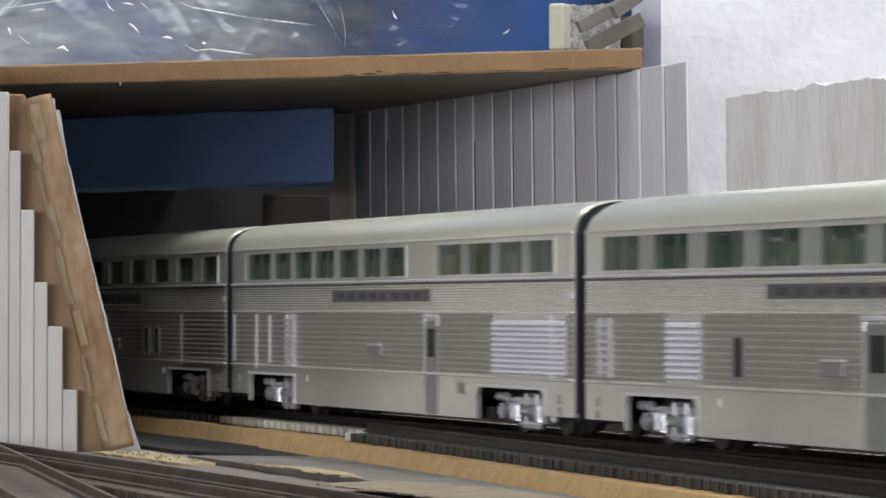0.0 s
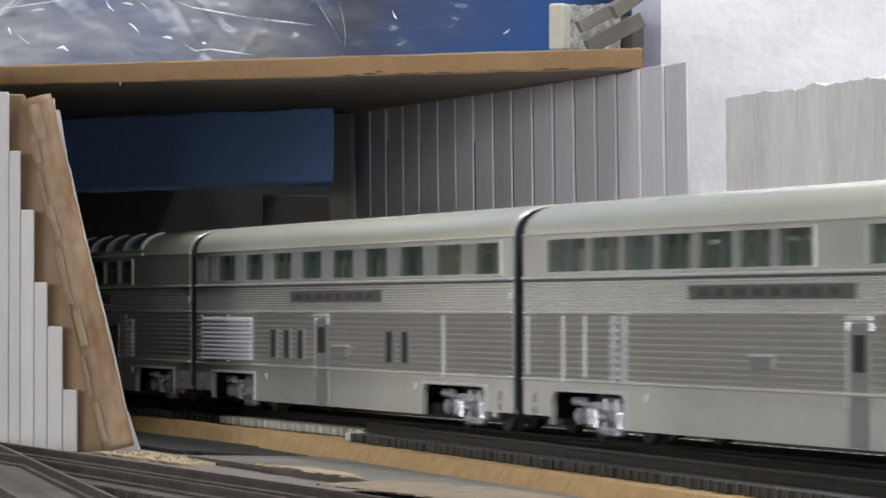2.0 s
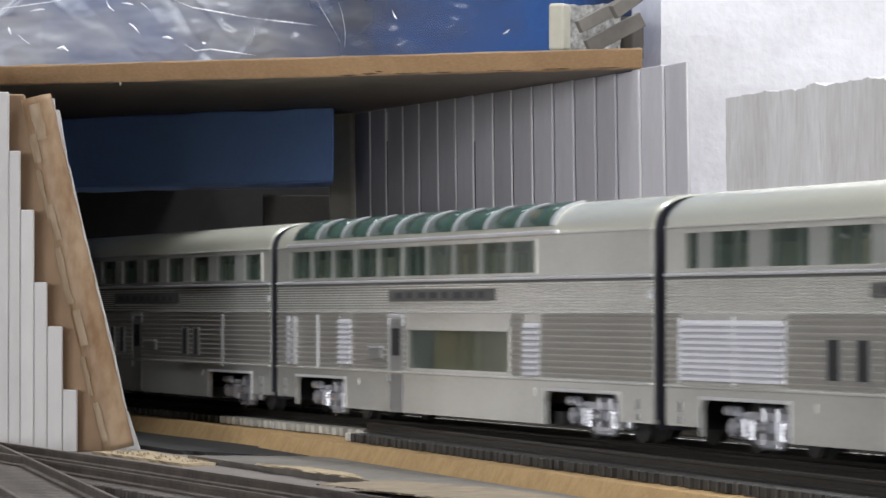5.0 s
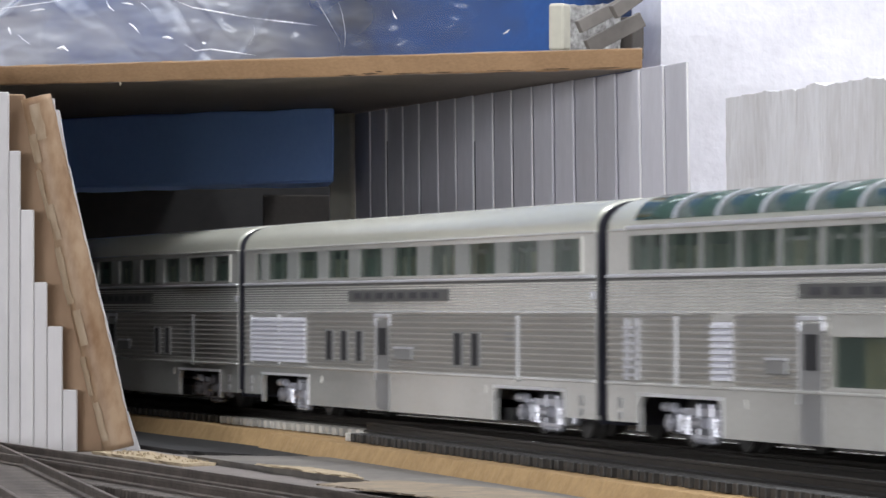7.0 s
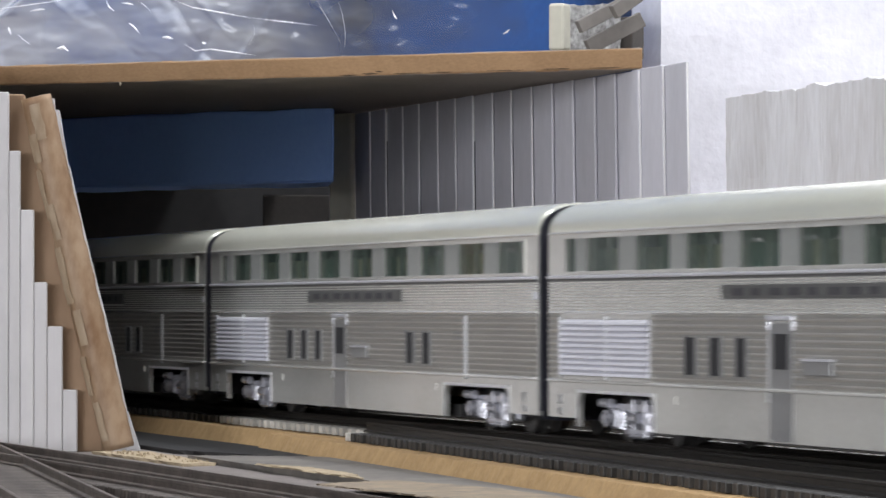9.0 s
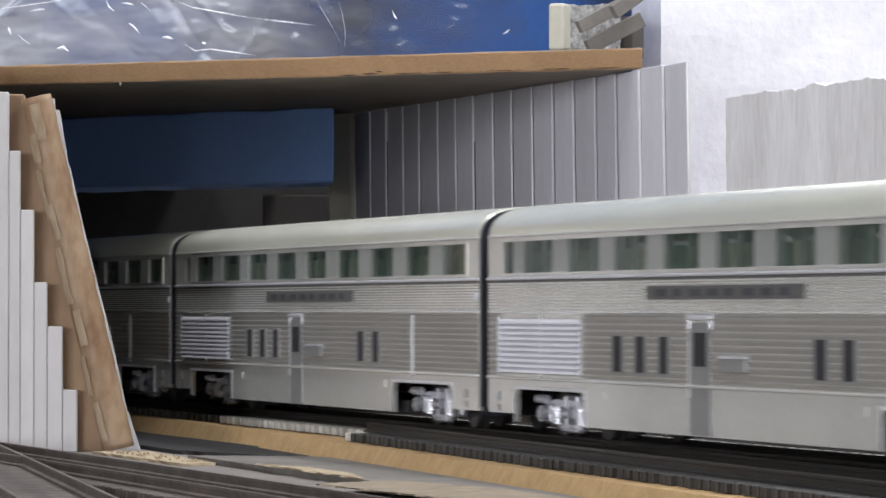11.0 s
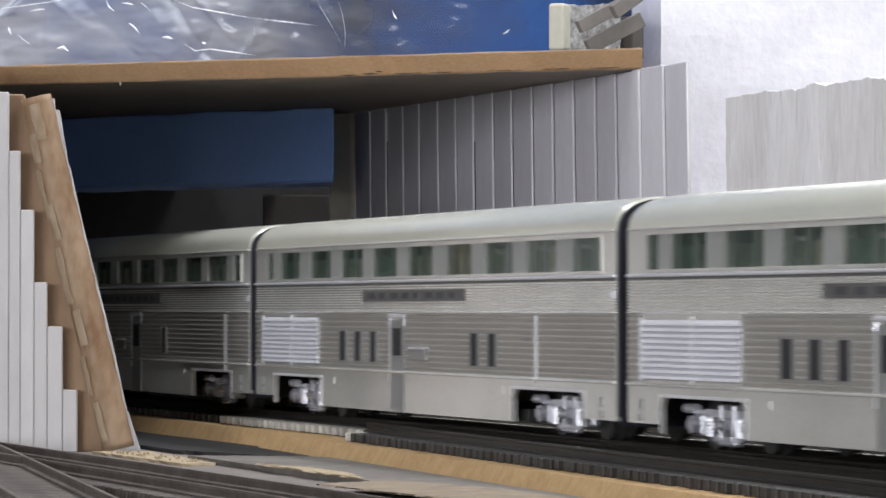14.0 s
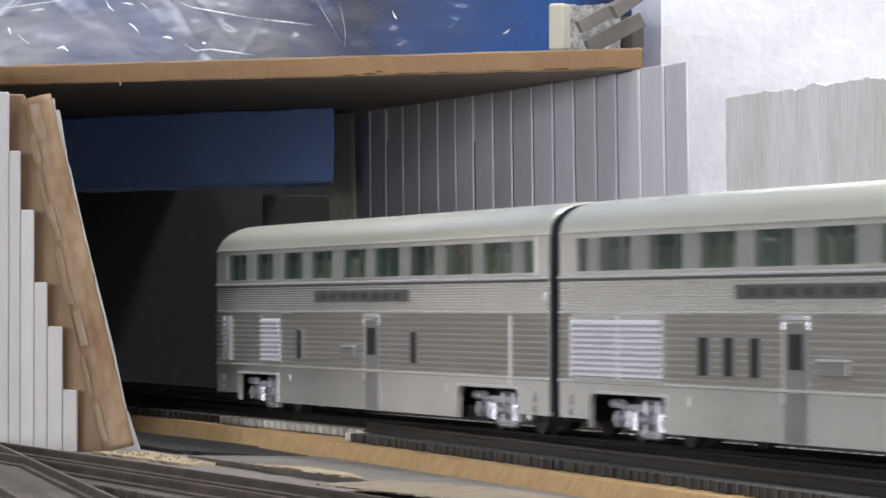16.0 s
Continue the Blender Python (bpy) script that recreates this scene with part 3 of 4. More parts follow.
            part("grab_bar", bm, BAR, c)
        elif kind == "ladder":
            ld = strip_part("ladder", [(u0, u0 + 0.9, z0, z1, 1.2, 0), (u1 - 0.9, u1, z0, z1, 1.2, 0)], SILVER_BRIGHT, c, "silver ladder")
            n = int((z1 - z0) / 1.7)
            for i in range(n):
                bm = bmesh.new()
                z = (z0 + 0.8 + i * 1.7) / 1000
                box(bm, mm(u0), mm(u1), -HALF - 0.0016, -HALF - 0.0008, z, z + 0.0006)
                part("rung", bm, SILVER_BRIGHT, ld)
        elif kind == "slot":
            p = strip_part("slot_window", [(u0, u1, z0, z1, 0.6, 0.1)], SLOT, c, "narrow dark window")
            strip_part("slot_rim", [(u0 - 0.5, u0, z0 - 0.4, z1 + 0.4, 0.8, 0.1), (u1, u1 + 0.5, z0 - 0.4, z1 + 0.4, 0.8, 0.1)], DOORGREY, p)
        elif kind == "vent":
            p = strip_part("vent_box", [(u0, u1, z0, z1, 0.9, 0.1)], DOORGREY, c, "", 0.2)
            strip_part("vent_lip", [(u0, u1, z1, z1 + 0.5, 1.2, 0.1)], SILVER_BRIGHT, p)
        elif kind == "door":
            p = strip_part("door", [(u0, u1, z0, z1, 0.25, 0.1)], DOORGREY, c, "grey passenger door")
            strip_part("door_window", [(u0 + 2.2, u1 - 2.2, 17.6, 24.6, 0.5, 0.0)], SLOT, p, "dark door window")
            strip_part("door_hood", [(u0 - 1.2, u1 + 1.2, 27.2, 28.2, 0.8, 0.1), (u0 - 1.2, u0, 25.2, 27.2, 0.6, 0.1), (u1, u1 + 1.2, 25.2, 27.2, 0.6, 0.1)], SILVER_BRIGHT, p, "", 0.2)
            strip_part("door_rail", [(u0 - 1.2, u0 - 0.6, 11.0, 26.0, 0.35, 0.1)], BAR, p)
        elif kind == "hatch":
            strip_part("hatch", [(u0, u1, z0, z1, 0.2, 0.1)], DOORGREY, c)
    # step irons and plates at the corners
    for u in (8, 282):
        strip_part("corner_step", [(u - 1.1, u + 1.1, 5.6, 7.2, 0.3, 0.1), (u - 1.1, u + 1.1, 8.0, 10.2, 0.3, 0.1)], DOORGREY, c, "", 0.15)
    strip_part("marker_bracket", [(BODY - 2.0, BODY - 0.2, 31.6, 33.4, 0.7, 0.1)], SILVER_BRIGHT, c, "", 0.2)
    for u in (214, 76):
        strip_part("rivet_plate", [(u, u + 2.6, 9.4, 11.2, 0.2, 0.1)], SILVER, c)
    # curved windows in the roof
    if roof_windows:
        crown = [(y, z) for y, z in roof_outline(40) if y < -0.0085 and z > 0.0476]
        for s in (1, -1):
            for a, b in roof_windows:
                bm = bmesh.new()
                ring = [[bm.verts.new((mm(u), s * (y - 0.0003), z + 0.0004)) for y, z in crown] for u in (a, b)]
                for i in range(len(crown) - 1):
                    bm.faces.new((ring[0][i], ring[0][i + 1], ring[1][i + 1], ring[1][i]))
                bmesh.ops.recalc_face_normals(bm, faces=bm.faces)
                bmesh.ops.solidify(bm, geom=bm.faces[:], thickness=0.0003)
                for f in bm.faces:
                    f.smooth = True
                w = part("roof_window", bm, PANE_ROOF, c, "curved green roof window")
                bm = bmesh.new()
                ring = [[bm.verts.new((mm(u), s * (y - 0.0004), z + 0.0005)) for y, z in crown] for u in (b, b + 2.0)]
                for i in range(len(crown) - 1):
                    bm.faces.new((ring[0][i], ring[0][i + 1], ring[1][i + 1], ring[1][i]))
                bmesh.ops.recalc_face_normals(bm, faces=bm.faces)
                bmesh.ops.solidify(bm, geom=bm.faces[:], thickness=0.0008)
                part("roof_rib", bm, SILVER_BRIGHT, w)
        strip_part("roof_sill", [(13, 232, 46.6, 47.5, 0.9, 0.2)], SILVER_BRIGHT, c, "", 0.2)
    truck(c, 45.5)
    truck(c, 250)
    return c


COACH_WINS = [(12.0, 18.0), (25, 45), (55, 75), (84, 104), (113, 133.5), (143, 163), (173, 193), (203, 223), (233, 253), (263, 282)]
coach = car("silver fluted double-deck model coach with tinted windows", COACH_WINS, (104, 188),
            [("louvre", 8.8, 64, 14.4, 27.3), ("bar", 37, 38.6, 13.8, 28.0), ("bar", 8, 9.2, 14, 27.8), ("slot", 85, 90.5, 15.8, 23.6), ("slot", 98.7, 104, 15.8, 23.6), ("slot", 112.5, 117.5, 15.8, 23.6),
             ("door", 129, 140, 3.4, 26.6), ("vent", 146, 160, 16.6, 19.4), ("slot", 193.9, 199.3, 15.8, 23.6), ("slot", 207.2, 212.4, 15.8, 23.6), ("bar", 239.2, 241.0, 12.5, 28.0), ("hatch", 230, 236, 22, 24)])
TAIL_WINS = [(11.5, 33.0), (41, 61), (70, 91), (98.5, 119.5), (128.5, 150), (156.5, 179), (186.5, 208), (215, 237), (244, 266), (273, 282)]
tail = car("silver fluted double-deck model coach with a single vent grille", TAIL_WINS, (103, 187),
           [("ladder", 10.3, 17.2, 14.5, 27.5), ("louvre", 49.7, 68.5, 14.6, 27.0), ("slot", 87.2, 91.7, 15.8, 23.6), ("vent", 131, 141, 16.6, 19.4), ("door", 150, 161.5, 3.4, 26.6), ("slot", 190, 195, 15.8, 23.6),
            ("bar", 264.6, 266.4, 11.0, 28.0), ("hatch", 248, 252, 14, 15), ("hatch", 226, 229, 17, 18)], last=True, arches=((25.0, 66.0), (226.0, 271.0)))
DORM_WINS = [(16.8, 41.5), (44.5, 62), (65, 83), (85, 104), (107.7, 126.3), (129.8, 146), (149.5, 167.3), (193, 211.5), (216, 234), (238.5, 256), (260, 278)]
dorm = car("silver fluted double-deck model dormitory car with large grille", DORM_WINS, (103, 187),
           [("bar", 3.2, 4.6, 14, 28), ("bar", 27.0, 28.6, 12.5, 28), ("bar", 41, 42.6, 14, 28), ("ladder", 60, 67, 13.5, 28), ("vent", 137.4, 148.7, 17.4, 20.0), ("door", 184, 193.5, 3.4, 26.6), ("louvre", 236, 286, 14.2, 27.0), ("bar", 276, 278, 13.5, 28.2), ("hatch", 209.3, 215, 8.9, 11.6)],
           fine=[(169, 191.5, 38.0, 46.0), (281, 290, 38.0, 46.0), (1, 15, 38, 46)])
LOUNGE_WINS = [(14.0 + i * 20.5, 14.0 + i * 20.5 + 18.6) for i in range(10)]
lounge = car("silver model lounge car with curved green roof windows", LOUNGE_WINS, (105, 188.5),
             [("ladder", 13, 20, 14.2, 27.6), ("bar", 40.5, 42.2, 13.2, 28.0), ("louvre", 61, 72, 14.6, 27.0), ("vent", 90, 100, 16.6, 19.4), ("door", 106, 116.5, 3.4, 26.6), ("louvre", 209.3, 219.9, 13.9, 26.5)],
             low_windows=[(121, 198, 14.6, 24.2)], roof_windows=[(17 + i * 23.6, 17 + i * 23.6 + 21.6) for i in range(9)],
             fine=[(219.5, 290.5, 37.6, 46.2)])

PITCH = 0.2983
cars = [(tail, -1), (dorm, 0), (coach, 1), (lounge, 2)]
for n in (3, 4, 5, 6):
    cars.append((copy_thing(coach, pose(0, 0, ZR)), n))
cars.append((copy_thing(tail, pose(0, 0, ZR)), 7))
tagged(cars[-1][0], "last silver fluted double-deck model coach of the train")
# how far the train runs ahead of an even pace, in millimetres
PACE = [(0.0, 3.3), (0.5, 1.1), (1.0, 1.5), (1.5, 0.0), (2.0, 0.5), (2.5, -1.4), (3.0, 0.0), (3.5, -2.6), (4.0, -1.1), (5.2, -1.5), (6.5, -1.5), (7.0, 3.0), (7.5, 1.3), (8.0, 4.1), (8.5, 1.2), (9.0, 3.6),
        (10.2, 2.5), (11.5, 1.7), (12.0, 4.6), (12.5, 1.4), (13.0, 2.2), (13.5, -1.0), (14.0, 1.4), (14.5, -2.7), (15.0, -1.5), (15.5, -3.6), (16.0, -3.2)]


def motions():
    for ob, n in cars:
        rows = []
        for t, ahead in PACE:
            x = -1.12563 + 0.129853 * t + ahead / 1000 - n * PITCH + PITCH / 2
            rows.append((t, pose(x, 0, ZR)))
        walk(ob, rows)


# ---- shelf and what hangs under it ----
def slab(name, outline, z0, z1, material, label, category, soft=0.0006, rough=0.0, cuts=0, slots=None):
    bm = bmesh.new()
    prism(bm, outline, z0, z1, "z")
    if soft:
        bevel(bm, soft, 2)
    if cuts:
        bmesh.ops.subdivide_edges(bm, edges=[e for e in bm.edges if e.calc_length() > 0.05], cuts=cuts)
        bmesh.ops.triangulate(bm, faces=[f for f in bm.faces if len(f.verts) > 4])
        rng = random.Random(len(name))
        for v in bm.verts:
            v.co += Vector((rng.uniform(-rough, rough), rng.uniform(-rough, rough), rng.uniform(-rough, rough)))
    ob = part(name, bm, material)
    return tagged(ob, label, category)


R = at_depth(1138, 122, 1.1500)
L = at_depth(0, 152, 1.2368)
ALONG = (L - R).normalized()
ALONG.z = 0
BACK = Vector((ALONG.y, -ALONG.x, 0)).normalized()
if BACK.dot(FWD) < 0:
    BACK = -BACK
SHELF = R.z


def shelf():
    # the shelf ends behind the foam; its front edge is cut straight
    far = R + ALONG * 0.55
    # turn_a to turn_b: unseen wing, added to keep light off the train
    turn_a, turn_b = at_depth(-40, 153, 1.2395), at_depth(-40, 153, 1.09)
    p = [R, turn_a, turn_b, Vector((turn_b.x, far.y - 0.05, 0)), Vector((-1.9, far.y - 0.05, 0)), Vector((-1.9, R.y + 0.01, 0)), Vector((-1.6, R.y + 0.01, 0))]
    ob = slab("hardboard_shelf", [(v.x, v.y) for v in p], SHELF, SHELF + 0.0063, [FIBRE, FIBRE_FACE], "brown hardboard shelf with rough sawn edge above the track", "shelf", 0.0006, 0.00011, 60)
    for f in ob.data.polygons:
        if abs(f.normal.z) > 0.8:
            f.material_index = 1
    # splinters and dark chips along the sawn edge, and one loose fibre
    chip = mat("charred_chip", (0.07, 0.042, 0.025), 0.9, 0, 0.3, 200, 900, 0.4)
    fibre = mat("loose_fibre", (0.62, 0.52, 0.40), 0.9)

    def on_edge(x, y):
        d = FWD + RIGHT * ((x - 784) / FOC) + Vector((0, 0, (548 - y) / FOC))
        return CAM + d * ((R - CAM).dot(BACK) / d.dot(BACK)) - BACK * 0.0001
    rng = random.Random(6)
    for x, y, run, thin, stuff in ((186, 139, 9, 2.2, chip), (203, 136, 12, 2.6, chip), (196, 143, 16, 1.2, chip), (211, 147, 3, 4.5, fibre), (455, 134, 40, 1.0, chip), (600, 134, 34, 1.3, chip), (640, 131, 30, 1.6, chip), (664, 127, 14, 1.2, chip), (690, 131, 60, 0.9, chip),
                                  (760, 129, 44, 1.0, chip), (860, 126, 70, 0.9, chip), (960, 123, 50, 1.0, chip), (330, 139, 50, 0.9, chip), (275, 140, 12, 1.6, fibre), (70, 149, 40, 1.0, chip), (1040, 121, 60, 0.9, chip)):
        p0, p1 = on_edge(x, y), on_edge(x + run, y - run * 0.03)
        mid, ax = (p0 + p1) / 2, (p1 - p0).normalized()
        half, high = (p1 - p0).length / 2, thin * 1.19 / FOC
        up = Vector((0, 0, 1))
        bm = bmesh.new()
        ring = []
        for i in range(7):
            f = i / 3 - 1
            h = high * (1 - f * f * 0.85) * rng.uniform(0.7, 1.2)
            c = mid + ax * (half * f) + up * rng.uniform(-0.4, 0.4) * high
            ring.append([bm.verts.new(c + up * h - BACK * 0.0001), bm.verts.new(c - up * h - BACK * 0.0001), bm.verts.new(c - up * h + BACK * 0.0004), bm.verts.new(c + up * h + BACK * 0.0004)])
        for r0, r1 in zip(ring, ring[1:]):
            for j in range(4):
                bm.faces.new((r0[j], r0[(j + 1) % 4], r1[(j + 1) % 4], r1[j]))
        bm.faces.new(ring[0])
        bm.faces.new(ring[-1])
        bmesh.ops.recalc_face_normals(bm, faces=bm.faces)
        part("chip" if stuff == chip else "fibre", bm, stuff, ob)
    # two posts out of sight carry it
    for k in (0.1, 0.34):
        q = R + ALONG * 0.535 + BACK * k
        tagged(part("shelf_post", boxes((q.x - 0.01, q.x + 0.01, q.y - 0.01, q.y + 0.01, 0, SHELF)), WOOD), "brown square wooden post under the shelf", "post")
    a, b = at_depth(590, 195, 1.3670), at_depth(60, 207, 1.4462)
    d = (b - a)
    d.z = 0
    d.normalize()
    back = Vector((d.y, -d.x, 0))
    if back.dot(FWD) < 0:
        back = -back
    view = (a - CAM).normalized()
    p = [a, a + d * 0.42, a + d * 0.42 + back * 0.05, a + Vector((view.x, view.y - 0.03, 0)) * 0.05]
    slab("blue_foam_slab", [(v.x, v.y) for v in p], SHELF - 0.0262, SHELF - 0.0003, BLUE, "blue insulation foam slab hanging under the shelf", "foam slab", 0.0008, 0.0004, 30)
    # the cream block beside it
    q = at_depth(604, 300, 1.4057)
    m = Matrix.Translation((q.x, q.y, 0)) @ Matrix.Rotation(math.atan2(d.y, d.x), 4, "Z")
    ob = tagged(part("foam_block", bevel(boxes((-0.0045, 0.0055, -0.02, 0.0, 0, SHELF - 0.0003)), 0.0008), POST), "cream foam block standing under the shelf", "foam block")
    ob.matrix_world = m
    # near-black boards stand in for under-shelf shade; the unseen side one blocks light
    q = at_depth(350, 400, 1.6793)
    ob = tagged(part("dark_backboard", boxes((-0.45, 0.35, 0, 0.006, 0, 0.112)), SHADE_BLACK), "near-black board standing in for the shade under the shelf", "board")
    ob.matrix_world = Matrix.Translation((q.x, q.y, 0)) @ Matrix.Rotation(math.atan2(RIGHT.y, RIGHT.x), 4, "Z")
    tagged(part("dark_side_board", boxes((-1.95, -1.102, -0.156, -0.15, 0, SHELF - 0.0004)), SHADE_BLACK), "unseen dark board added to block light under the shelf", "board")
    q = at_depth(520, 400, 1.5094)
    ob = tagged(part("dark_support", bevel(boxes((-0.012, 0.014, 0, 0.02, 0, SHELF - 0.0265)), 0.0006), DARK_BROWN), "dark wooden support under the blue foam", "post")
    ob.matrix_world = Matrix.Translation((q.x, q.y, 0)) @ Matrix.Rotation(math.atan2(RIGHT.y, RIGHT.x), 4, "Z")
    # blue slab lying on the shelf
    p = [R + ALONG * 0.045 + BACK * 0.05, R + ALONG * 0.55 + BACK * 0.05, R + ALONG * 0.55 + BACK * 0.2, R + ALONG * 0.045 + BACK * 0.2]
    # its height above the view is made up to block light
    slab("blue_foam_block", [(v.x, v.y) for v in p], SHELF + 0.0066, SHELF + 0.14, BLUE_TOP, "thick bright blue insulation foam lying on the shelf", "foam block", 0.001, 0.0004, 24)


shelf()


# ---- grey strips leaning in a row behind the tracks ----
def strips():
    xs = [632, 660, 690, 718, 748, 780, 812, 845, 878, 912, 948, 985, 1022, 1060, 1098, 1140, 1183, 1225]
    tops = [191, 187, 183, 179, 175, 171, 167, 163, 159, 154, 150, 145, 139, 134, 126, 120, 114]
    rng = random.Random(8)
    lean = math.radians(2.4)
    for i in range(17):
        k = (xs[i] - 632) / 593
        wall = 0.090 + 0.005 * k
        a, b = at_side(xs[i], 300, wall), at_side(xs[i + 1], 300, wall)
        top = min(at_side(xs[i] + 10, tops[i], wall).z, SHELF - 0.0005 if i < 15 else 0.2)
        run = Vector((b.x - a.x, b.y - a.y, 0))
        w = run.length
        bm = bmesh.new()
        box(bm, 0, w * (1.002 if i > 13 else 1.03), -0.001 if i > 13 else -0.0008, 0, 0, top)
        bevel(bm, 0.0002, 1)
        ob = part("card_strip", bm, [STRIP, STRIP_EDGE])
        for f in ob.data.polygons:
            if (f.normal.x > 0.8 and not 9 < i < 14) or (i > 13 and f.normal.z > 0.8):
                f.material_index = 1
        tagged(ob, "grey card strip with white cut edge standing upright", "card strip", "row of card strips")
        turn = math.atan2(run.y, run.x) - math.radians(2.8 + rng.uniform(-0.9, 0.9))
        # the strips lean a little along the row
        m = Matrix.Identity(4)
        m[0][2] = -math.tan(lean)
        me = ob.data
        me.transform(m)
        ob.matrix_world = Matrix.Translation((a.x + math.tan(lean) * 0.08, a.y, 0)) @ Matrix.Rotation(turn, 4, "Z")


strips()


# ---- white foam at the end of the shelf ----
def rough_sheet(name, nx, nz, w, h, thick, material, label, seed, top_noise, lump=0.0006):
    """An upright sheet in local x and z with an uneven surface and a torn top edge."""
    rng = random.Random(seed)
    bm = bmesh.new()
    grid = []
    for side_y in (0.0, thick):
        rows = []
        for k in range(nz + 1):
            row = []
            for i in range(nx + 1):
                x, z = w * i / nx, h * k / nz
                e = noise.noise(Vector((x * 60, z * 60, seed))) * lump + noise.noise(Vector((x * 260, z * 260, seed + 3))) * lump * 0.45
                dz = 0
                if k == nz:
                    dz = top_noise * (noise.noise(Vector((x * 90, seed, side_y * 40))) + 0.6 * noise.noise(Vector((x * 300, seed, 2))) + 0.45 * noise.noise(Vector((x * 900, seed, 5))))
                row.append(bm.verts.new((x, side_y + (e if side_y == 0 else -e), z + dz)))
            rows.append(row)
        grid.append(rows)
    f, b = grid
    for rows in grid:
        for k in range(nz):
            for i in range(nx):
                bm.faces.new((rows[k][i], rows[k][i + 1], rows[k + 1][i + 1], rows[k + 1][i]))
    for i in range(nx):
        bm.faces.new((f[nz][i], f[nz][i + 1], b[nz][i + 1], b[nz][i]))
        bm.faces.new((f[0][i], f[0][i + 1], b[0][i + 1], b[0][i]))
    for k in range(nz):
        bm.faces.new((f[k][0], f[k + 1][0], b[k + 1][0], b[k][0]))
        bm.faces.new((f[k][nx], f[k + 1][nx], b[k + 1][nx], b[k][nx]))
    bmesh.ops.recalc_face_normals(bm, faces=bm.faces)
    ob = part(name, bm, material)
    return tagged(ob, label, "foam sheet")


def foam():
    c = at_side(1170, 300, 0.1232)
    ob = rough_sheet("foam_sheet", 70, 60, 0.30, 0.30, 0.025, WHITE_FOAM, "tall white bead foam panel standing behind the tracks", 4, 0.001, 0.0005)
    ob.matrix_world = Matrix.Translation((c.x, c.y, 0)) @ Matrix.Rotation(math.radians(90), 4, "Z")
    c = at_side(1285, 300, 0.1005)
    ob = rough_sheet("foam_strip", 420, 30, 0.50, 0.0996, 0.02, SHADED_CUT_FOAM, "lower foam strip with knife-cut face and torn top edge", 9, 0.0011, 0.0006)
    ob.matrix_world = Matrix.Translation((c.x, c.y, 0))


foam()


# ---- scraps on the shelf ----
def scraps():
    z = SHELF + 0.0065
    face = math.atan2(-ALONG.y, -ALONG.x)
    back = at_depth(984, 50, 1.1651)
    ob = tagged(part("foam_offcut", bevel(boxes((-0.0025, 0.0025, 0, 0.006, 0, 0.0140)), 0.0008), POST), "cream foam offcut standing on the shelf", "foam offcut")
    ob.matrix_world = Matrix.Translation((back.x, back.y, z)) @ Matrix.Rotation(face, 4, "Z")
    q = at_depth(1038, 50, 1.1906)
    bm = bmesh.new()
    box(bm, -0.0085, 0.0065, 0, 0.012, 0, 0.0155)
    bmesh.ops.subdivide_edges(bm, edges=bm.edges[:], cuts=10, use_grid_fill=True)
    for v in bm.verts:
        v.co += v.co.normalized() * 0.0007 * noise.noise(v.co * 420)
    ob = tagged(part("speckled_scrap", bm, SPECK), "grey speckled crumbly scrap block on the shelf", "scrap block")
    ob.matrix_world = Matrix.Translation((q.x, q.y, z)) @ Matrix.Rotation(face, 4, "Z")
    # a dark block is put in for the shadow beneath the leaning stripwood
    q = at_depth(1112, 50, 1.1990)
    ob = tagged(part("dark_offcut", bevel(boxes((-0.0065, 0.0015, 0, 0.01, 0, 0.0125)), 0.0006), DARK_BROWN), "dark brown block filling in the shadow behind the stripwood", "wood offcut")
    ob.matrix_world = Matrix.Translation((q.x, q.y, z)) @ Matrix.Rotation(face, 4, "Z")
    # crossed strips of grey wood leaning on it
    for (x0, y0), (x1, y1), w, dep in (((1040, 84), (1136, 34), 26, 1.1623), ((1024, 48), (1104, 6), 22, 1.1585), ((1086, 22), (1150, -24), 24, 1.1547)):
        a, b = at_depth(x0, y0, dep), at_depth(x1, y1, dep + 0.006)
        ax = (b - a).normalized()
        up = Vector((0, 0, 1)) - ax * ax.z
        up.normalize()
        side_v = up.cross(ax)
        m = Matrix((ax, side_v, up)).transposed().to_4x4()
        h = w * 1.22 / FOC
        bm = bevel(boxes((0, (b - a).length, -0.0012, 0.0012, -h / 2, h / 2)), 0.0002, 1)
        ob = tagged(part("stripwood_offcut", bm, GREYSTICK), "grey stripwood offcut leaning on the scraps", "wood strip", "stripwood offcuts")
        ob.matrix_world = Matrix.Translation(a) @ m


scraps()


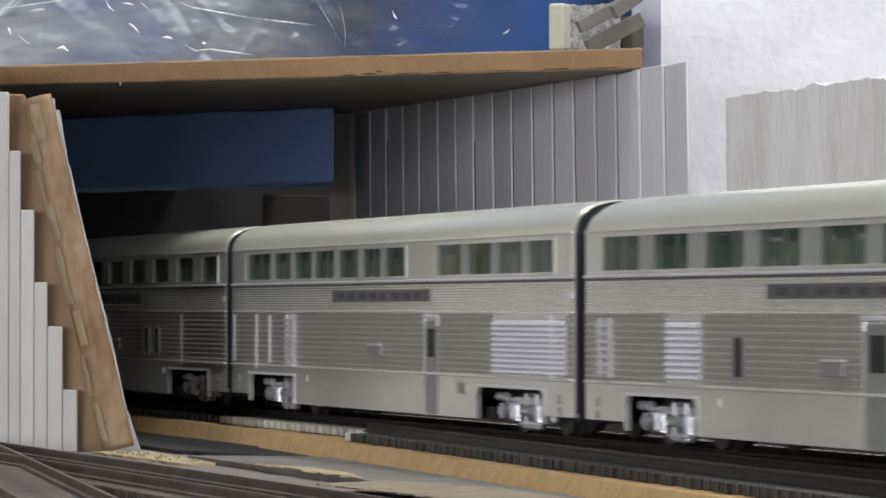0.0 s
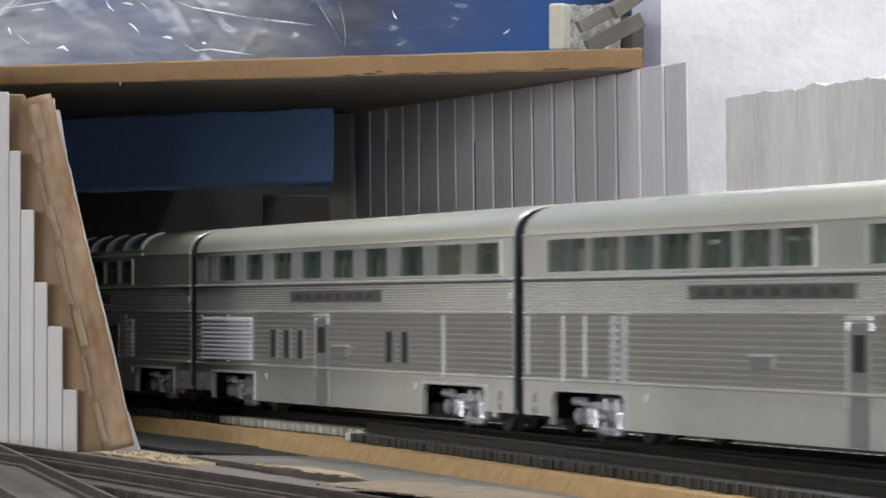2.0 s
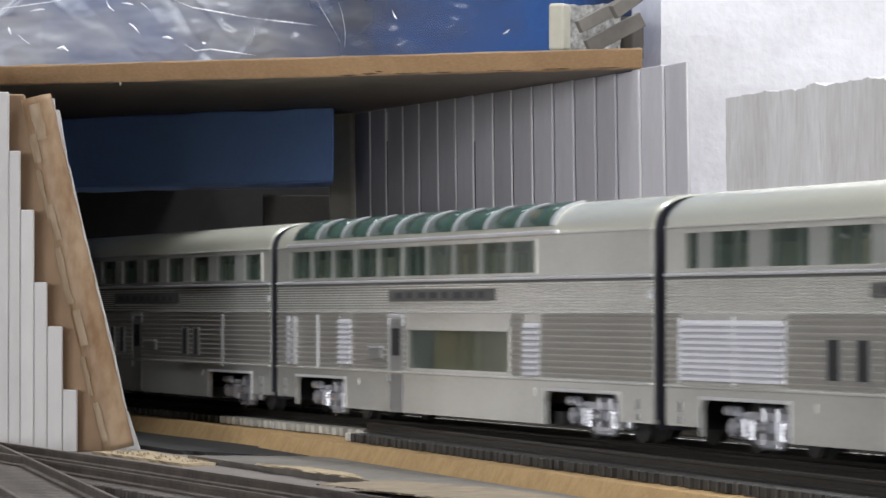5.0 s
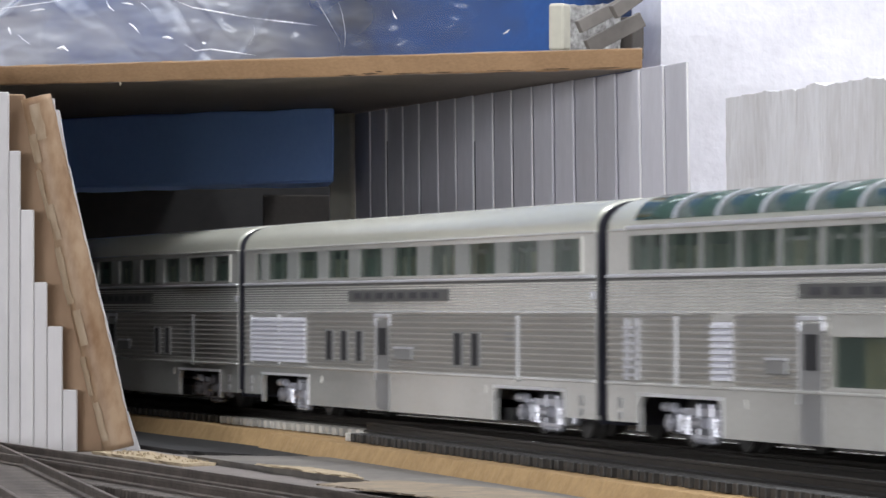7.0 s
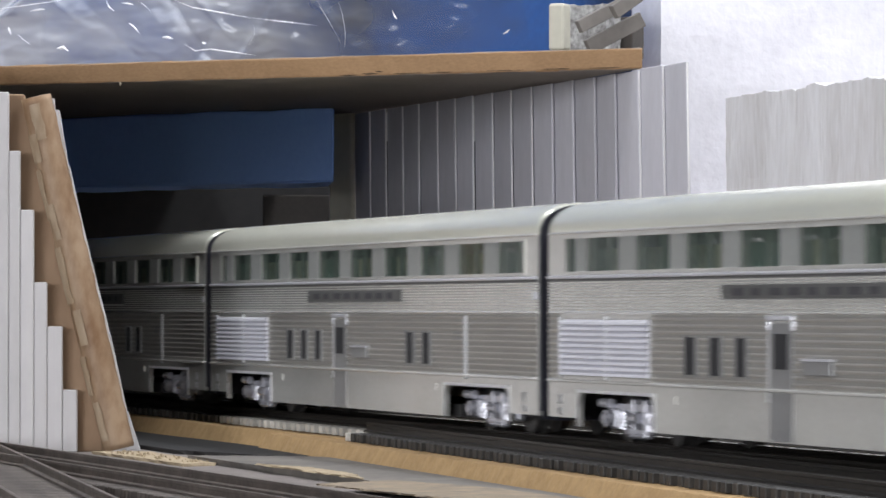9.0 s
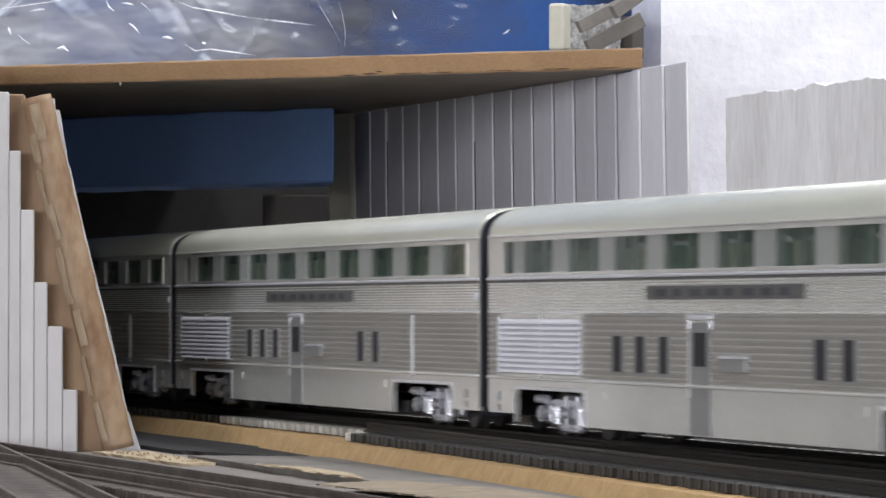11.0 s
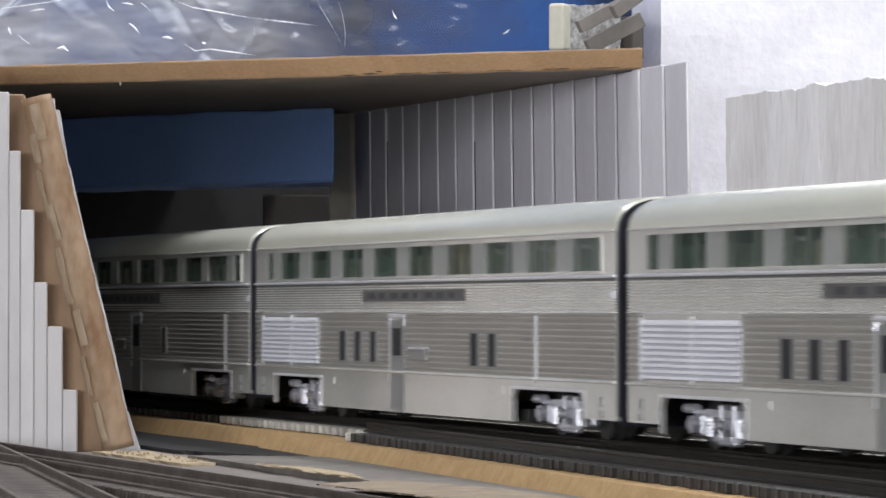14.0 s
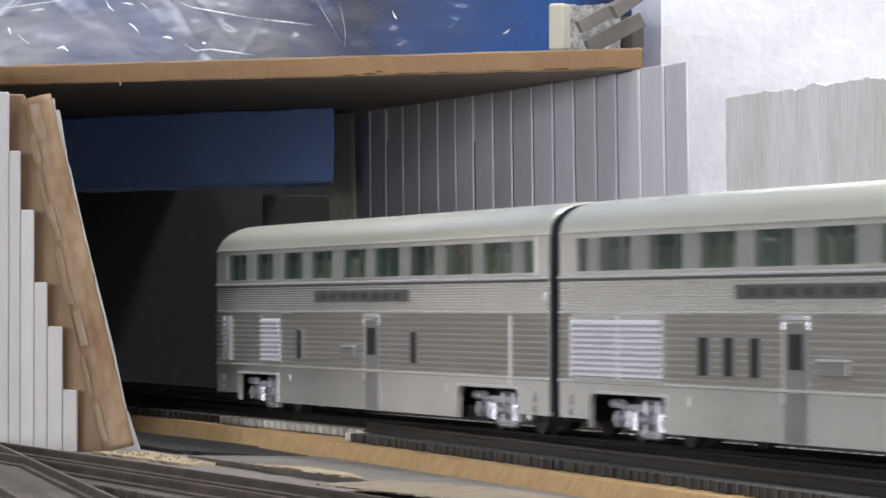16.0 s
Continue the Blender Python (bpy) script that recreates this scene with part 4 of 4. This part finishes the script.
# ---- clear plastic bag on the shelf ----
def plastic_bag():
    m = bpy.data.materials.new("clear_plastic")
    m.use_nodes = True
    nt = m.node_tree
    b = nt.nodes["Principled BSDF"]
    b.inputs["Base Color"].default_value = (0.50, 0.505, 0.51, 1)
    b.inputs["Roughness"].default_value = 0.16
    b.inputs["IOR"].default_value = 1.55
    co = nt.nodes.new("ShaderNodeTexCoord")
    mp = nt.nodes.new("ShaderNodeMapping")
    mp.inputs["Rotation"].default_value = (0, 0.6, 0)
    mp.inputs["Scale"].default_value = (0.6, 1, 1.6)
    nt.links.new(co.outputs["Object"], mp.inputs["Vector"])
    n = nt.nodes.new("ShaderNodeTexNoise")
    n.inputs["Scale"].default_value, n.inputs["Detail"].default_value = 38, 3
    nt.links.new(mp.outputs["Vector"], n.inputs["Vector"])
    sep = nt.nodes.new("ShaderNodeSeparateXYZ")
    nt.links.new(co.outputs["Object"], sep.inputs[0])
    # the tint runs from dark grey to near white along the bag
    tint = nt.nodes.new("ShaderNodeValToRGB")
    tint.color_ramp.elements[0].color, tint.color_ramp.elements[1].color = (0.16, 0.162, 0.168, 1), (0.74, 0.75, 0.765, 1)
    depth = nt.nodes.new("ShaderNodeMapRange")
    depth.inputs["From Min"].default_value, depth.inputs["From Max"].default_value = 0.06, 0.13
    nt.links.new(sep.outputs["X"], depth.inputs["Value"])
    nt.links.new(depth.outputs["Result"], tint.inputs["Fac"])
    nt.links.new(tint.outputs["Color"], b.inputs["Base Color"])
    # opacity is set in steps along the bag's length, milkiest in the middle
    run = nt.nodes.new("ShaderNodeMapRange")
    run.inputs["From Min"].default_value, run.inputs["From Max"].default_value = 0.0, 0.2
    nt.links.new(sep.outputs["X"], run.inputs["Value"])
    opacity = nt.nodes.new("ShaderNodeValToRGB")
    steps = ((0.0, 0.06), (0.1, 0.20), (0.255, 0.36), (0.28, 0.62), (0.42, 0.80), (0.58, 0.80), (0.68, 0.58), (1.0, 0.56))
    ramp = opacity.color_ramp.elements
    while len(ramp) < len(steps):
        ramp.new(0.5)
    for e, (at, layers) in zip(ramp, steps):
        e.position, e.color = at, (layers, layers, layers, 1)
    nt.links.new(run.outputs["Result"], opacity.inputs["Fac"])
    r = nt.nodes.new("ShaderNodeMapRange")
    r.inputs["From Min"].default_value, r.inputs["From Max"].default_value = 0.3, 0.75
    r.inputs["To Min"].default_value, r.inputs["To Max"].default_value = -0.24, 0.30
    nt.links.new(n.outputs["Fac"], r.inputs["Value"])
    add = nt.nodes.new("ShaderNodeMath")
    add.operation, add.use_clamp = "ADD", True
    nt.links.new(opacity.outputs["Color"], add.inputs[0])
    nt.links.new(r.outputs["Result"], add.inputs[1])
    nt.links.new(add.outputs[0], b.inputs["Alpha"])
    fine = nt.nodes.new("ShaderNodeTexNoise")
    fine.inputs["Scale"].default_value, fine.inputs["Detail"].default_value = 70, 2
    nt.links.new(mp.outputs["Vector"], fine.inputs["Vector"])
    bp = nt.nodes.new("ShaderNodeBump")
    bp.inputs["Strength"].default_value, bp.inputs["Distance"].default_value = 0.8, 0.007
    nt.links.new(fine.outputs["Fac"], bp.inputs["Height"])
    nt.links.new(bp.outputs["Normal"], b.inputs["Normal"])
    bm = bmesh.new()
    nx, nz = 260, 70
    rng = random.Random(21)
    creases = []
    for i in range(34):
        a = Vector((rng.uniform(0, 0.24), rng.uniform(-0.01, 0.06)))
        w = rng.uniform(-0.9, 0.9) + (math.pi / 2 if rng.random() < 0.35 else 0)
        creases.append((a, Vector((math.cos(w), math.sin(w))), rng.uniform(0.012, 0.05), rng.uniform(0.0007, 0.002), rng.uniform(-0.0040, 0.0040)))
    rows = []
    for k in range(nz + 1):
        row = []
        for i in range(nx + 1):
            u, v = i / nx * 0.24, k / nz * 0.062
            p = Vector((u * 38, v * 50, 1.3))
            d = 0.009 * noise.noise(p * 0.7) + 0.0022 * noise.noise(p * 2.3)
            for a, w, span, wide, tall in creases:
                q = Vector((u, v)) - a
                s, o = q.dot(w), q.x * w.y - q.y * w.x
                if abs(s) < span and abs(o) < 4 * wide:
                    d += tall * (1 - (s / span) ** 2) * math.exp(-abs(o) / wide)
            row.append(bm.verts.new((u, -d - 0.010 * math.sin(math.pi * min(1, k / nz * 1.2)), v)))
        rows.append(row)
    for k in range(nz):
        for i in range(nx):
            bm.faces.new((rows[k][i], rows[k][i + 1], rows[k + 1][i + 1], rows[k + 1][i]))
    bmesh.ops.recalc_face_normals(bm, faces=bm.faces)
    for f in bm.faces:
        f.smooth = True
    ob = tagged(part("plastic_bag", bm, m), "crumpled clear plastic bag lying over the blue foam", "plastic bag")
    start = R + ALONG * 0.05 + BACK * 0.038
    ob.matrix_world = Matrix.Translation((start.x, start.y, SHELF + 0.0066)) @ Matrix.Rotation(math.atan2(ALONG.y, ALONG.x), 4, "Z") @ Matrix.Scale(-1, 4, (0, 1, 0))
    ob.visible_shadow = False
    # white slivers paint the highlights on the bag's seams and sharp folds
    glint_white = mat("fold_glint_white", (0.9, 0.9, 0.92), 0.2, 0, 0.03, 50, 300, 0.1)
    rng = random.Random(12)
    # each highlight on a fold: its run, and how broad it is
    fold_glints = [([(0, 15), (48, 9), (110, 0)], 1.0), ([(308, 0), (340, 13), (390, 22), (440, 31)], 0.9), ([(440, 31), (500, 38), (560, 45)], 0.5), ([(326, 78), (345, 90), (372, 87), (410, 92), (452, 98)], 1.0),
             ([(598, 0), (607, 30), (611, 58), (610, 86)], 0.8), ([(560, 0), (580, 34), (604, 76)], 0.5), ([(449, 44), (450, 62), (440, 80)], 0.4), ([(187, 0), (192, 12), (202, 20)], 1.6),
             ([(14, 48), (16, 54), (19, 61)], 4.2), ([(52, 20), (66, 17), (80, 16)], 1.8), ([(214, 5), (226, 6), (236, 8)], 1.4), ([(226, 40), (236, 47), (246, 58)], 1.3), ([(286, 66), (296, 66), (306, 69)], 2.0),
             ([(357, 76), (364, 77)], 1.5), ([(100, 86), (112, 84), (120, 90)], 3.0), ([(694, 18), (698, 28), (703, 34)], 1.8), ([(244, 2), (256, 10), (266, 20)], 0.8), ([(30, 60), (40, 70), (52, 78)], 0.9), ([(890, 60), (898, 56), (902, 52)], 1.5)]
    for stops, broad in fold_glints:
        line = []
        for (xa, ya), (xb, yb) in zip(stops, stops[1:]):
            steps = 3 + int(abs(xb - xa) / 14)
            line += [(xa + (xb - xa) * k / steps, ya + (yb - ya) * k / steps) for k in range(steps)]
        line.append(stops[-1])
        base = R + BACK * 0.018
        n = -BACK
        pts = []
        for x, y in line:
            d = FWD + RIGHT * ((x - 784) / FOC) + Vector((0, 0, (548 - y) / FOC))
            pts.append(CAM + d * ((base - CAM).dot(n) / d.dot(n)))
        bm = bmesh.new()
        w = 0.00021 * broad
        rows = [[bm.verts.new(q + o * (0.12 + 0.88 * math.sin(math.pi * i / (len(pts) - 1)) * rng.uniform(0.7, 1.1))) for o in (Vector((0, 0, w)), n * w, Vector((0, 0, -w)), -n * w)] for i, q in enumerate(pts)]
        for r0, r1 in zip(rows, rows[1:]):
            for j in range(4):
                bm.faces.new((r0[j], r0[(j + 1) % 4], r1[(j + 1) % 4], r1[j]))
        bm.faces.new(rows[0])
        bm.faces.new(rows[-1])
        bmesh.ops.recalc_face_normals(bm, faces=bm.faces)
        fold = part("fold", bm, glint_white)
        fold.parent = ob
        fold.matrix_parent_inverse = ob.matrix_world.inverted()


plastic_bag()


# ---- stepped stack of strips beside the track ----
def stack():
    depth = 1.10
    q = depth / FOC
    o = at_depth(0, 797, depth)
    spin = Matrix((RIGHT, FWD, Vector((0, 0, 1)))).transposed().to_4x4()
    m = Matrix.Translation((o.x, o.y, 0)) @ spin
    zy = lambda y: max(0.0, CAM.z + (548 - y) * q)

    def card(x0, x1, y_top, near_y, thick, tilt=0.0):
        bm = bmesh.new()
        box(bm, x0 * q, x1 * q, near_y, near_y + thick, 0, zy(y_top))
        bevel(bm, 0.00025, 1)
        ob = part("pale_strip", bm, [PALE, STRIP_EDGE])
        for f in ob.data.polygons:
            if f.normal.x > 0.8:
                f.material_index = 1
        ob.matrix_world = m
        return tagged(ob, "pale grey card strip standing in a stepped stack", "card strip", "stepped strip stack")

    # six steps show at the end of the stack; the full-height strips run on unseen
    xs = [-40, 18, 38, 62, 85, 112, 138]
    tops = [164, 268, 372, 500, 578, 690]
    for i in range(6):
        card(xs[i], xs[i + 1] - 0.6, tops[i], -0.004 + 0.0005 * i, 0.0022)
    # eight more strips out of view, added to shade the train
    for i in range(8):
        card(-72 - 32 * i, -40.6 - 32 * i, 164, -0.0045 - 0.0003 * i, 0.0022)
    # brown board behind, cut to a slope; its unseen end also blocks light
    bm = bmesh.new()
    prism(bm, [(-290 * q, 0), (185 * q, 0), (40 * q, zy(166)), (-290 * q, zy(166))], 0.002, 0.006, "y")
    bevel(bm, 0.0003, 1)
    ob = tagged(part("sloped_board", bm, WOOD), "brown wooden board with a sloping side", "board")
    ob.matrix_world = m
    # round stick along the slope
    a, b = Vector((211 * q, 0.0, 0.0008)), Vector((63 * q, 0.0, zy(172)))
    bm = bmesh.new()
    n, seg = 60, 20
    ax = (b - a).normalized()
    u = Vector((0, 1, 0))
    v = ax.cross(u)
    rings = []
    for i in range(n + 1):
        t = i / n
        c = a + (b - a) * t
        rad = 0.0044 - 0.0001 * t + 0.00035 * noise.noise(Vector((0, 0, t * 9)))
        rings.append([bm.verts.new(c + (u * math.sin(w) * 0.8 + v * math.cos(w)) * (rad + 0.0003 * noise.noise(Vector((math.cos(w) * 2, math.sin(w) * 2, t * 26))))) for w in [2 * math.pi * j / seg for j in range(seg)]])
    for r0, r1 in zip(rings, rings[1:]):
        for j in range(seg):
            bm.faces.new((r0[j], r0[(j + 1) % seg], r1[(j + 1) % seg], r1[j]))
    bm.faces.new(rings[0])
    bm.faces.new(rings[-1])
    bmesh.ops.recalc_face_normals(bm, faces=bm.faces)
    for f in bm.faces:
        f.smooth = len(f.verts) == 4
    ob = tagged(part("wooden_stick", bm, STICK), "weathered round wooden stick with peeling veneer leaning on the board", "stick")
    ob.matrix_world = m
    # flakes of paler veneer that still cling to one side
    for t0, t1, w0, w1 in ((0.03, 0.14, 3.75, 4.25), (0.16, 0.27, 3.35, 3.95), (0.30, 0.40, 3.9, 4.45), (0.42, 0.58, 3.45, 4.1), (0.60, 0.70, 3.9, 4.3), (0.66, 0.80, 3.4, 3.9), (0.82, 0.90, 3.5, 4.2), (0.88, 0.98, 4.2, 4.9)):
        bm = bmesh.new()
        rows = []
        for i in range(13):
            t = t0 + (t1 - t0) * i / 12
            c = a + (b - a) * t
            row = []
            for j in range(7):
                w = 3 * math.pi - w0 - (w1 - w0) * j / 6 + 0.10 * noise.noise(Vector((t * 40, w0, 0)))
                r = 0.00462 - 0.0001 * t + 0.00035 * noise.noise(Vector((0, 0, t * 9)))
                row.append(bm.verts.new(c + (u * math.sin(w) * 0.8 + v * math.cos(w)) * (r + 0.0003 * noise.noise(Vector((math.cos(w) * 2, math.sin(w) * 2, t * 26))))))
            rows.append(row)
        for r0, r1 in zip(rows, rows[1:]):
            for j in range(6):
                bm.faces.new((r0[j], r0[j + 1], r1[j + 1], r1[j]))
        bmesh.ops.recalc_face_normals(bm, faces=bm.faces)
        bmesh.ops.solidify(bm, geom=bm.faces[:], thickness=0.0003)
        part("veneer_flake", bm, VENEER, ob)
    # white strips stepping down along the stick
    edge = [(92, 170, 97, 290), (100, 190, 116, 290), (118, 290, 141, 396), (141, 396, 166, 500), (166, 500, 193, 608), (193, 608, 218, 728), (220, 728, 242, 808)]
    for i, (x0, y0, x1, y1) in enumerate(edge):
        bm = bmesh.new()
        top, low = zy(y0), zy(y1)
        run = (x1 - x0) / max(1.0, y1 - y0)
        foot = x1 + run * (797 - y1) if y1 < 797 else x1
        prism(bm, [((x0 - 26) * q, top), (x0 * q, top - 0.0004), (x1 * q, low), ((foot - 30) * q if y1 < 797 else (x1 - 12) * q, 0), ((foot - 70) * q, 0)], 0.0066 + 0.0012 * i, 0.0076 + 0.0012 * i, "y")
        ob = tagged(part("white_strip", bm, STRIP_EDGE), "thin white card strip leaning behind the stick", "card strip", "leaning white strips")
        ob.matrix_world = m


stack()


# ---- ground between the tracks and the siding in front ----
def ground_bits():
    def patch(name, pts, thick, material, label, lift=0.0):
        bm = bmesh.new()
        prism(bm, [(v.x, v.y) for v in pts], lift, thick, "z")
        bmesh.ops.subdivide_edges(bm, edges=[e for e in bm.edges if e.calc_length() > 0.02], cuts=14)
        rng = random.Random(len(label))
        for v in bm.verts:
            v.co.x += rng.uniform(-0.0015, 0.0015)
            v.co.y += rng.uniform(-0.0006, 0.0006)
        tagged(part(name, bm, material), label, "underlay")

    patch("black_underlay", [Vector(p) for p in ((-1.6, -0.056), (-1.6, -0.023), (-1.02, -0.023), (-0.985, -0.034), (-1.05, -0.052))], 0.0012, DARKSHEET, "black underlay sheet beside the cork roadbed")
    patch("grey_underlay", [Vector(p) for p in ((-1.00, -0.062), (-0.985, -0.034), (-0.95, -0.023), (-0.3, -0.023), (-0.3, -0.062))], 0.0016, GREYSHEET, "grey dusty underlay sheet beside the cork roadbed")
    patch("sawdust", [Vector(p) for p in ((-1.058, -0.074), (-1.052, -0.059), (-0.97, -0.0628), (-0.966, -0.072))], 0.0008, SAWDUST, "pale heap of sawdust beside the siding")
    patch("sawdust", [Vector(p) for p in ((-0.93, -0.063), (-0.905, -0.0575), (-0.87, -0.057), (-0.84, -0.063))], 0.0021, SAWDUST, "pale sawdust patch on the grey underlay", 0.0017)
    patch("sawdust", [Vector((at_level(x, y, 0.0018).x, at_level(x, y, 0.0018).y)) for x, y in ((560, 858), (700, 852), (880, 866), (1010, 884), (860, 890), (680, 872))], 0.0021, STREWN, "thin tan sawdust strewn over the grey underlay", 0.0017)
    ties_and_rails("siding_track", "dusty brown siding track beside the baseboard edge", pose(-1.35, -0.1205, 0, 0, 0, 0.8), 1.2, 0.0, TIE_OLD, RAIL_OLD, near=(0.2, 0.75))
    ties_and_rails("spur_track", "dusty brown spur track branching off the siding", pose(-1.07, -0.1118, 0.0002, 0, 0, -7.7), 0.9, 0.0, TIE_OLD, RAIL_OLD, near=(0.0, 0.45))

    # loose crumbs on the board beside the tracks
    rng = random.Random(31)
    bm = bmesh.new()
    for i in range(190):
        if i < 70:
            x, y, z = rng.uniform(-1.05, -0.97), rng.uniform(-0.072, -0.0635), 0.0008
        else:
            x, z = rng.uniform(-1.15, -0.55), 0.0
            y = -0.0225 - 0.0594 * max(0.0, x + 1.06) - rng.uniform(0.0005, 0.010)
        s = rng.uniform(0.00015, 0.00045)
        m = pose(x, y, z + s * 0.6, rng.uniform(0, 90), rng.uniform(0, 90), rng.uniform(0, 90))
        box(bm, -s, s, -s * 0.7, s * 0.7, -s * 0.5, s * 0.5, m)
    tagged(part("crumbs", bm, SAWDUST), "loose tan cork crumbs lying on the board", "crumbs", "", "stuff")


ground_bits()


motions()
